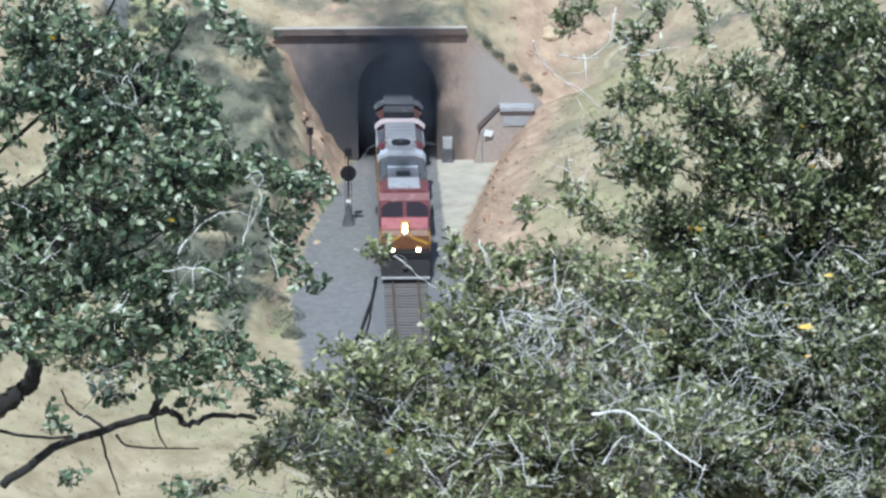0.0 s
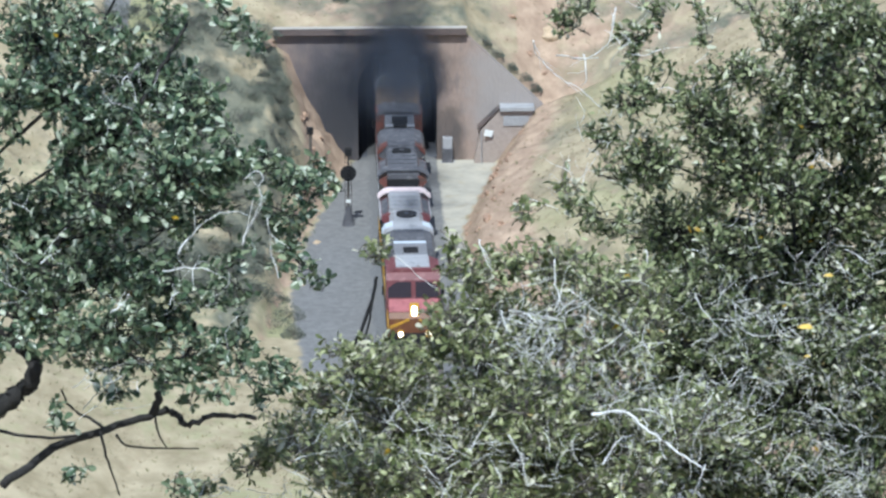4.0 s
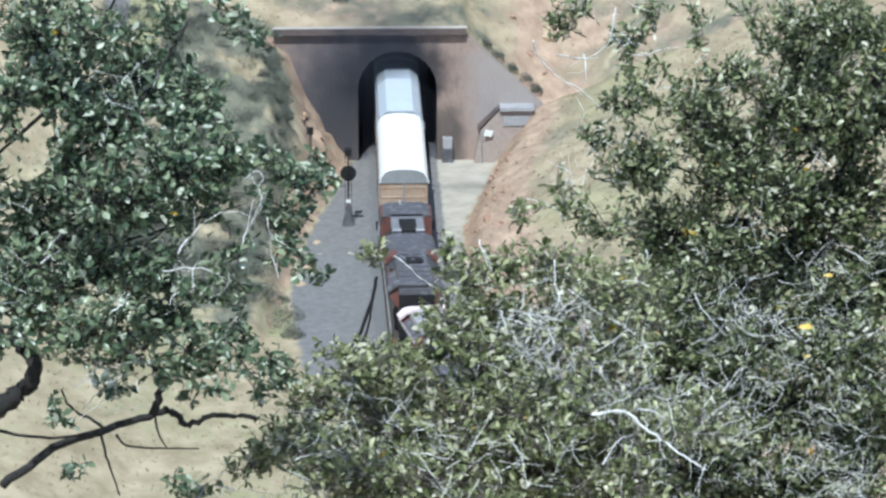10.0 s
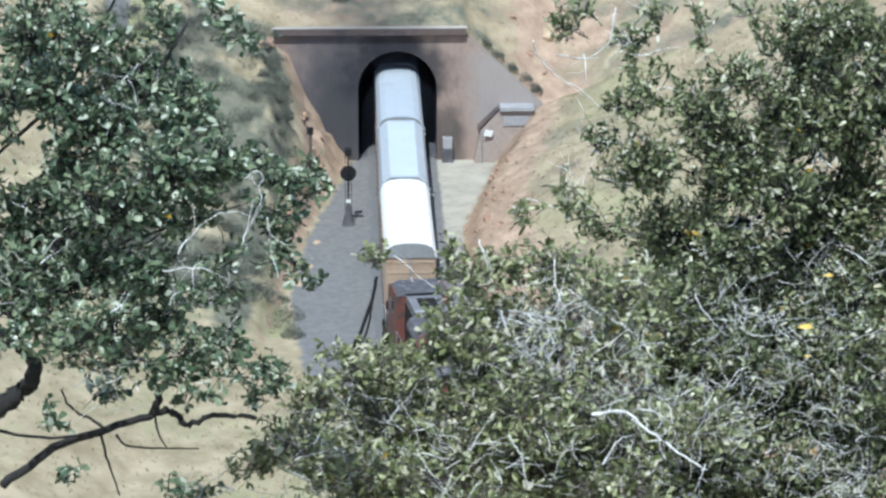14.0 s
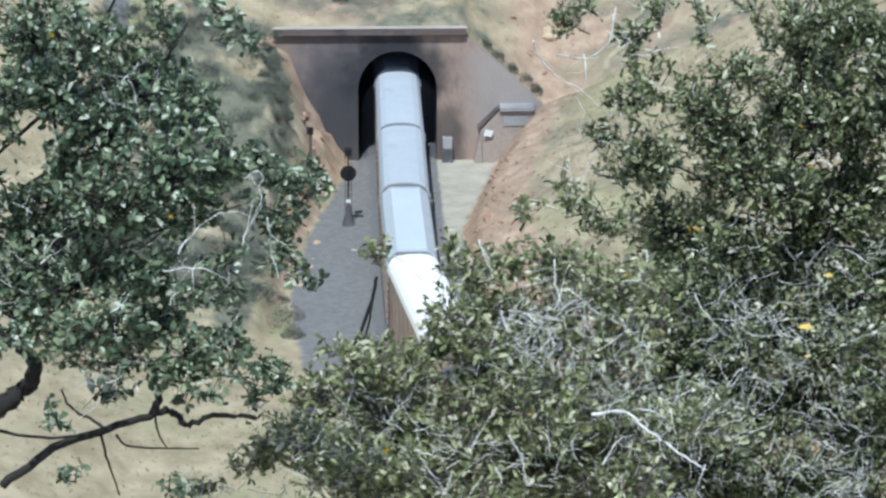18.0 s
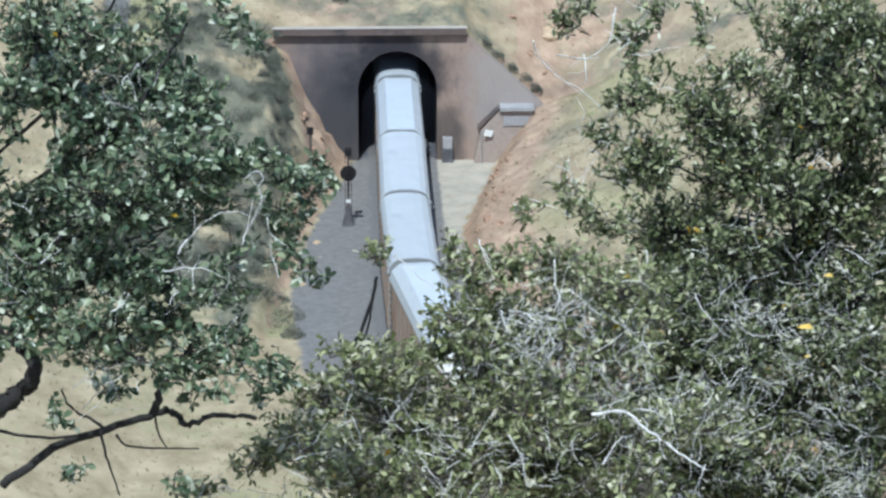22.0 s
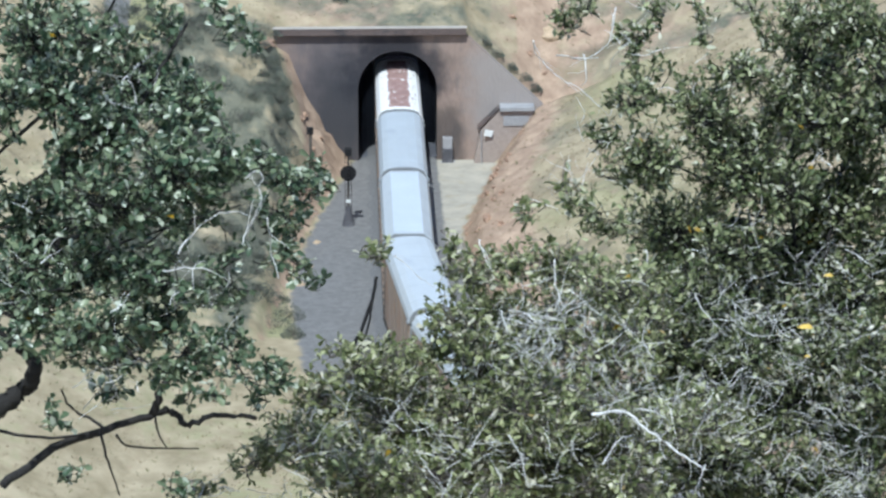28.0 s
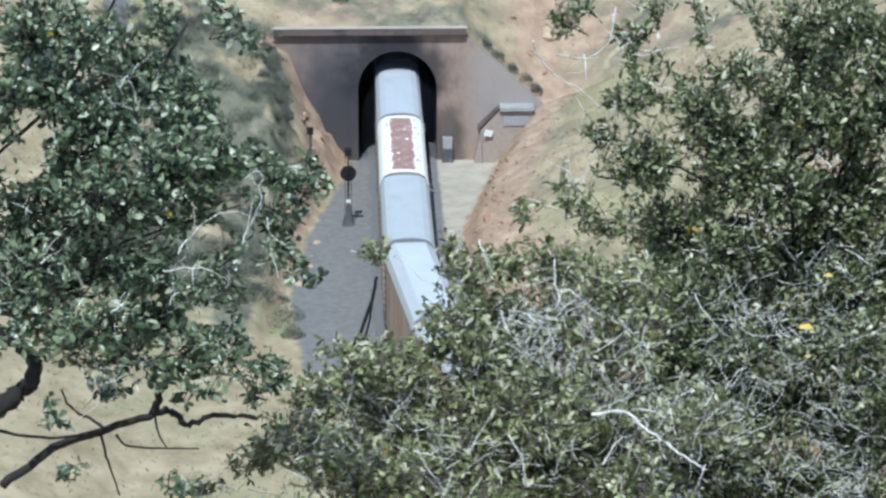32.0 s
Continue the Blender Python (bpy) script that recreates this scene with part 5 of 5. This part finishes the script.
cab = thing("relay_cabinet", pose(3.3, -0.45, -0.27), "small dark cabinet with a pale grey box beside the portal", "cabinet")
part("case", box(-0.36, 0.36, -0.3, 0.3, 0, 0.95, 0.03), M_SOOTROOF, cab)
part("plinth", box(-0.5, 0.5, -0.38, 0.38, -0.06, 0.02), M_CONC2, cab)
part("white_box", box(-0.32, 0.32, -0.25, 0.22, 0.95, 1.7, 0.03), M_SILVER, cab, "pale grey metal box")

sign = thing("trackside_sign", pose(5.55, -1.15, -0.27, 0, 0, 8), "tilted white metal sign on a short post", "sign")
part("post", cyl((0, 0, 0), (0, 0, 2.3), 0.035, 8), M_CONC2, sign)
part("plate", box(-0.28, 0.28, -0.07, -0.04, 1.95, 2.4, 0.01), M_WHITE, sign, "", pose(0, 0, 0, 0, 12, 0))

head = thing("culvert_headwall", pose(0, 0, 0), "grey concrete headwall with a slab cap against the portal", "retaining wall")
part("face", prism([(5.0, -0.6), (5.5, 2.0), (6.7, 3.3), (8.95, 3.3), (9.0, -0.6)], "y", -0.9, -0.03), M_CONC, head)
part("cap", box(6.75, 9.05, -1.15, 0.0, 3.32, 3.62, 0.03), M_CONC2, head, "pale slab cap")
part("sloping_coping", prism([(5.35, 2.06), (6.72, 3.42), (6.72, 3.51), (5.3, 2.15)], "y", -0.96, -0.02), M_COPING, head, "dark sloping coping")
part("apron_slab", box(7.0, 8.7, -0.98, -0.9, 2.3, 2.95, 0.02), M_CONC2, head)

pipe = thing("drain_pipe", pose(0, 0, -0.25), "black flexible drain pipe lying along the ballast", "pipe")
link("hose", tubes_mesh("hose", [(smooth_line([(-1.75, -26.5, 0.03), (-1.95, -30, 0.05), (-2.35, -33.5, 0.05), (-2.85, -37.5, 0.05), (-3.6, -42, 0.04)], 5, 0.03), 0.10, 1.0)], 8), M_BLACK, pipe)
link("hose_branch", tubes_mesh("hose_branch", [(smooth_line([(-1.95, -30, 0.06), (-2.15, -33.5, 0.06), (-2.5, -37.5, 0.05), (-3.2, -42, 0.04)], 5, 0.03), 0.06, 1.0)], 8), M_BLACK, pipe)


# ---- plants and stones on the slopes ----
def tuft_mesh(name, count, radius, tall, material, rng, wide=0.3):
    """A dome of narrow blades or small leaves."""
    p, w, n, s = [], [], [], []
    for _ in range(count):
        a, r = rng.uniform(0, 6.283), radius * math.sqrt(rng.random())
        p.append((r * math.cos(a), r * math.sin(a), rng.random() ** 1.5 * tall * max(0.2, 1 - (r / radius) ** 2)))
        w.append((math.cos(a) * 0.5 + rng.gauss(0, 0.4), math.sin(a) * 0.5 + rng.gauss(0, 0.4), rng.uniform(0.3, 1.2)))
        n.append((rng.gauss(0, 1), rng.gauss(-0.4, 1), rng.gauss(0.3, 0.6)))
        s.append(rng.uniform(0.5, 1.2) * wide)
    return leaves_mesh(name, np.array(p), np.array(w), np.array(n), np.array(s), material)


rs = random.Random(21)
shrub_kinds = [tuft_mesh("shrub_crown", 900, r, t, M_SHRUB, rs, 0.10) for r, t in ((0.7, 0.8), (1.0, 1.1), (0.5, 0.6), (1.3, 1.2))]


def shrub(x, y, k, label, scale=1.0):
    s = thing("shrub", on_ground(x, y) @ pose(0, 0, 0, 0, 0, rs.uniform(0, 360)), label, "shrub", "shrubs on the slopes")
    link("crown", shrub_kinds[k], None, s).scale = (scale, scale, scale)
    lines = []
    for i in range(6):
        a = i * 1.05
        lines.append((smooth_line([(0, 0, -0.1), (0.1 * math.cos(a), 0.1 * math.sin(a), 0.25 * scale), (0.35 * scale * math.cos(a), 0.35 * scale * math.sin(a), 0.55 * scale)], 3, 0.01, rs), 0.02, 0.4))
    link("stem", tubes_mesh("stem", lines, 5), M_BARK, s)
    return s


for _ in range(240):
    y = -1 - 36 * rs.random()
    x = toe_left(y) - lerp_table(y, [-36, -18, -8, -3, 0], [0.9, 1.5, 2.7, 4.3, 6.2]) - 12 * rs.random() ** 1.5
    shrub(x, y, rs.randrange(4), "grey-green sagebrush on the dry bank of the cutting", rs.uniform(0.5, 1.15))
for x, y, k, sc in ((5.9, 1.3, 2, 0.8), (6.6, 1.2, 0, 0.8), (7.6, 1.2, 2, 0.9), (8.5, 1.3, 0, 0.8), (9.2, 1.2, 2, 1.0), (-6.9, -34, 1, 1.0), (-7.6, -36, 3, 0.9), (-6.6, -37.5, 0, 1.0), (-8.3, -33, 1, 1.0), (-7.4, -31, 0, 0.8), (-3.7, 3, 0, 0.8), (-6, 5, 1, 0.7), (0, 8, 2, 1.0)):
    shrub(x, y, k, "low green shrub at the edge of the cutting", sc)


def stone_mesh(seed):
    bm = bmesh.new()
    bmesh.ops.create_icosphere(bm, subdivisions=2, radius=1)
    for v in bm.verts:
        n = noise.fractal(v.co * 1.1 + Vector((seed * 7, 0, 0)), 0.8, 2.0, 4)
        v.co *= 1 + 0.6 * n
        v.co.z *= 0.75
    me = bpy.data.meshes.new("rock")
    bm.to_mesh(me)
    bm.free()
    return me


stones = [stone_mesh(k) for k in range(4)]
stone_mats = (M_ROCK, M_REDROCK)
for k, me in enumerate(stones):
    me.materials.append(stone_mats[k % 2])
scatter = []
for _ in range(64):
    y = -2 - 24 * rs.random()
    if rs.random() < 0.55:
        x = toe_left(y) - rs.uniform(0.2, 1.0) * lerp_table(y, [-30, -18, -8, 0], [0.8, 1.0, 1.8, 4.6])
    else:
        x = toe_right(y) + rs.uniform(0.0, 2.4)
    scatter.append((x, y, 0.12 + 0.3 * rs.random() ** 2, 1 if rs.random() < 0.7 else 3))
for x, y, s, k in scatter + list(((10.4, 5.0, 0.75, 0), (8.9, 3.2, 0.3, 1), (9.9, 2.6, 0.25, 3), (7.8, 4.8, 0.3, 3), (11.2, 5.6, 0.3, 1), (12.0, 3.4, 0.25, 3), (-8.6, -1.2, 0.6, 1), (-8.9, -2.4, 0.5, 3), (6.8, 9, 0.35, 0), (5.6, -19, 0.3, 3), (6.0, -10, 0.35, 1), (5.5, -14, 0.3, 3), (-5.9, -24, 0.4, 0), (-6.3, -27.5, 0.5, 2), (-5.4, -19.0, 0.35, 0))):
    r = link("boulder", stones[k], None)
    r.matrix_world = on_ground(x, y, 0.38 * s) @ pose(0, 0, 0, 0, 0, 57 * k + 31 * x)
    r.scale = (s, s, s)
    tagged(r, "pale sandy boulder set in the slope" if k % 2 == 0 else "reddish broken rock set in the slope", "rock", "rocks on the slopes")


def grass_cover():
    """Dry and green grass over the slopes in view."""
    rng = random.Random(31)
    for name, material, count, green in (("dry_grass", M_GRASSBLADE, 26000, False), ("green_grass", M_GREENGRASS, 6000, True)):
        p, w, n, s = [], [], [], []
        while len(p) < count:
            x, y = rng.uniform(-24, 27), rng.uniform(-66, 30)
            xl, xr = toe_left(y), toe_right(y)
            if y < 0.95 and xl - (4.6 if y > -14 else 2.2) < x < xr + 0.5 and not (y < -44 and x < -5):
                continue
            if -0.1 < y < 1.0:
                continue
            patch = noise.noise(Vector((x * 0.22, y * 0.22, 3)))
            if (patch > 0.12) != green and rng.random() > 0.12:
                continue
            z = height(x, y)
            for _ in range(3):
                p.append((x + rng.gauss(0, 0.06), y + rng.gauss(0, 0.06), z - 0.02))
                w.append((rng.gauss(0, 0.5), rng.gauss(0, 0.5), 1.0))
                n.append((rng.gauss(0, 0.5), -1.0, rng.gauss(0.4, 0.4)))
                s.append(rng.uniform(0.06, 0.22))
        me = leaves_mesh(name, np.array(p), np.array(w), np.array(n), np.array(s), material, 0.35)
        tagged(link(name, me, None), "dry yellow grass over the slopes" if not green else "patches of greener grass over the slopes", "grass", kind="stuff")


grass_cover()


# ---- exhaust smoke ----
def smoke_mat(name, seed, thick):
    m = bpy.data.materials.new(name)
    m.use_nodes = True
    nt = m.node_tree
    b = nt.nodes["Principled BSDF"]
    b.inputs["Base Color"].default_value = (0.042, 0.049, 0.068, 1)
    b.inputs["Roughness"].default_value, b.inputs["Specular IOR Level"].default_value = 1.0, 0.0
    tc = nt.nodes.new("ShaderNodeTexCoord").outputs["Object"]
    mp = nt.nodes.new("ShaderNodeMapping")
    mp.inputs["Scale"].default_value = (1, 0, 1)
    ln = nt.nodes.new("ShaderNodeVectorMath")
    ln.operation = "LENGTH"
    nz = nt.nodes.new("ShaderNodeTexNoise")
    nz.noise_dimensions = "4D"
    nz.inputs["Scale"].default_value, nz.inputs["Detail"].default_value, nz.inputs["W"].default_value = 1.6, 4, seed
    ad = nt.nodes.new("ShaderNodeMath")
    ad.operation, ad.inputs[1].default_value = "MULTIPLY_ADD", 0.4
    mr = nt.nodes.new("ShaderNodeMapRange")
    mr.inputs["From Min"].default_value, mr.inputs["From Max"].default_value, mr.inputs["To Max"].default_value = 1.06, 0.05, 1.0
    tp = nt.nodes.new("ShaderNodeBsdfTransparent")
    ms = nt.nodes.new("ShaderNodeMixShader")
    nt.links.new(tc, mp.inputs[0]), nt.links.new(mp.outputs[0], ln.inputs[0]), nt.links.new(tc, nz.inputs[0])
    nt.links.new(nz.outputs[0], ad.inputs[0]), nt.links.new(ln.outputs["Value"], ad.inputs[2]), nt.links.new(ad.outputs[0], mr.inputs["Value"])
    pw = nt.nodes.new("ShaderNodeMath")
    pw.operation, pw.inputs[1].default_value = "POWER", 1.2
    th = nt.nodes.new("ShaderNodeMath")
    th.operation, th.inputs[1].default_value = "MULTIPLY", thick
    nt.links.new(mr.outputs[0], pw.inputs[0]), nt.links.new(pw.outputs[0], th.inputs[0])
    nt.links.new(th.outputs[0], ms.inputs[0]), nt.links.new(tp.outputs[0], ms.inputs[1]), nt.links.new(b.outputs[0], ms.inputs[2])
    nt.links.new(ms.outputs[0], nt.nodes["Material Output"].inputs[0])
    return m


def puff(seed, thick, sx, sz, rows):
    bm = bmesh.new()
    bmesh.ops.create_icosphere(bm, subdivisions=3, radius=1)
    bmesh.ops.delete(bm, geom=[v for v in bm.verts if v.co.y > -0.38], context="VERTS")
    for f in bm.faces:
        f.smooth = True
    ob = part("smoke_puff", bm, smoke_mat("exhaust_smoke", seed, thick))
    ob.scale = (sx, 0.35, sz)
    tagged(ob, "drifting puff of dark diesel exhaust at the tunnel mouth", "smoke", "exhaust smoke")
    DRIFT.append((ob, [(t, pose(x, y, z)) for t, x, y, z in rows]))


# in front of the mouth and rising past the coping: time, across, along, up
puff(1, 0.98, 3.9, 5.2, [(0, -0.2, -1.5, 4.4), (2, -0.2, -1.5, 4.8), (3.5, -0.2, -1.5, 5.8), (4.5, -0.3, -1.5, 13), (5.5, -0.8, -1.5, 25), (7, -1.2, -1.5, 34), (18, -3, -1.5, 50), (32, -6, 0, 76)])
puff(2, 0.98, 3.9, 4.6, [(0, 0.2, -2.0, 7.2), (2, 0.1, -2.0, 7.8), (3.5, 0.1, -2.0, 9.4), (4.5, -0.2, -2.0, 17), (5.5, -0.8, -2.0, 29), (7, -1.5, -2.4, 38), (18, -3, -2, 54), (32, -6, 0, 80)])
puff(4, 0.80, 4.6, 4.6, [(0, 0.2, -1.6, 11.0), (2, 0.1, -1.6, 11.6), (3.5, 0.0, -1.6, 13.4), (4.5, 0, -1.6, 22), (5.5, -0.4, -1.6, 33), (7, -1, -2, 42), (18, -3, -2, 58), (32, -6, 0, 90)])
puff(5, 0.36, 6.4, 6.0, [(0, -2.9, -1.3, 5.2), (3.5, -2.9, -1.3, 5.6), (9, -3.0, -1.3, 6.6), (14, -3.4, -1.3, 10.5), (20, -4, -1.3, 24), (32, -8, 0, 46)])
puff(6, 0.65, 4.4, 4.2, [(0, 0.0, 32.0, 4.2), (3.5, 0.0, 4.0, 4.2), (5.0, 0.0, -6.0, 5.0), (5.5, 0.0, -8.0, 5.2), (6, 0.0, -9.5, 5.8), (6.5, 0, -10.5, 8.4), (7.2, -0.5, -11, 17), (11, -1.2, -14, 34), (20, -3, -10, 50), (32, -6, 0, 74)])
puff(7, 0.60, 5.2, 4.2, [(0, 0.0, 60.0, 4.2), (3.5, 0.0, 20.0, 4.2), (5.5, -0.2, -1.2, 8.0), (8.5, -0.4, -1.2, 8.6), (12, -0.8, -1.4, 10.0), (16, -1.4, -1.4, 15), (22, -3, -1.4, 28), (32, -6, 0, 44)])
puff(14, 0.95, 3.6, 4.2, [(0, 0.2, -1.2, 4.4), (1.5, 0.2, -5.2, 5.0), (3.5, 0.1, -11.0, 5.8), (4.5, 0.1, -10.0, 13.5), (5.5, 0, -9, 27), (14, -2, -8, 44), (32, -6, -6, 74)])
puff(9, 0.50, 3.6, 3.4, [(0, 0.1, -15.0, 6.2), (3, 0.4, -16, 8.2), (6, 1.0, -17, 11.0), (12, 3, -18, 22), (32, 10, -20, 46)])
puff(10, 0.34, 6.5, 7.5, [(0, 0.0, 1.4, 3.6), (10, 0.1, 1.6, 3.6), (22, -0.1, 1.4, 3.7), (32, 0.0, 1.6, 3.6)])
puff(13, 0.98, 3.9, 4.4, [(0, 0.0, -0.6, 4.6), (1.5, 0.0, -4.0, 5.2), (3.5, 0.0, -8.5, 6.0), (4.5, 0.1, -8.5, 13.0), (5.5, 0, -8, 26), (14, -2, -8, 40), (32, -6, -6, 70)])
puff(15, 0.98, 1.9, 1.7, [(0, -0.1, -21.2, 5.3), (1.5, -0.15, -24.8, 5.4), (3.5, -0.2, -31.8, 5.5), (4.5, 1, -35, 8.5), (8, 4, -38, 22), (16, 6, -38, 42), (32, 8, -40, 70)])

motions()
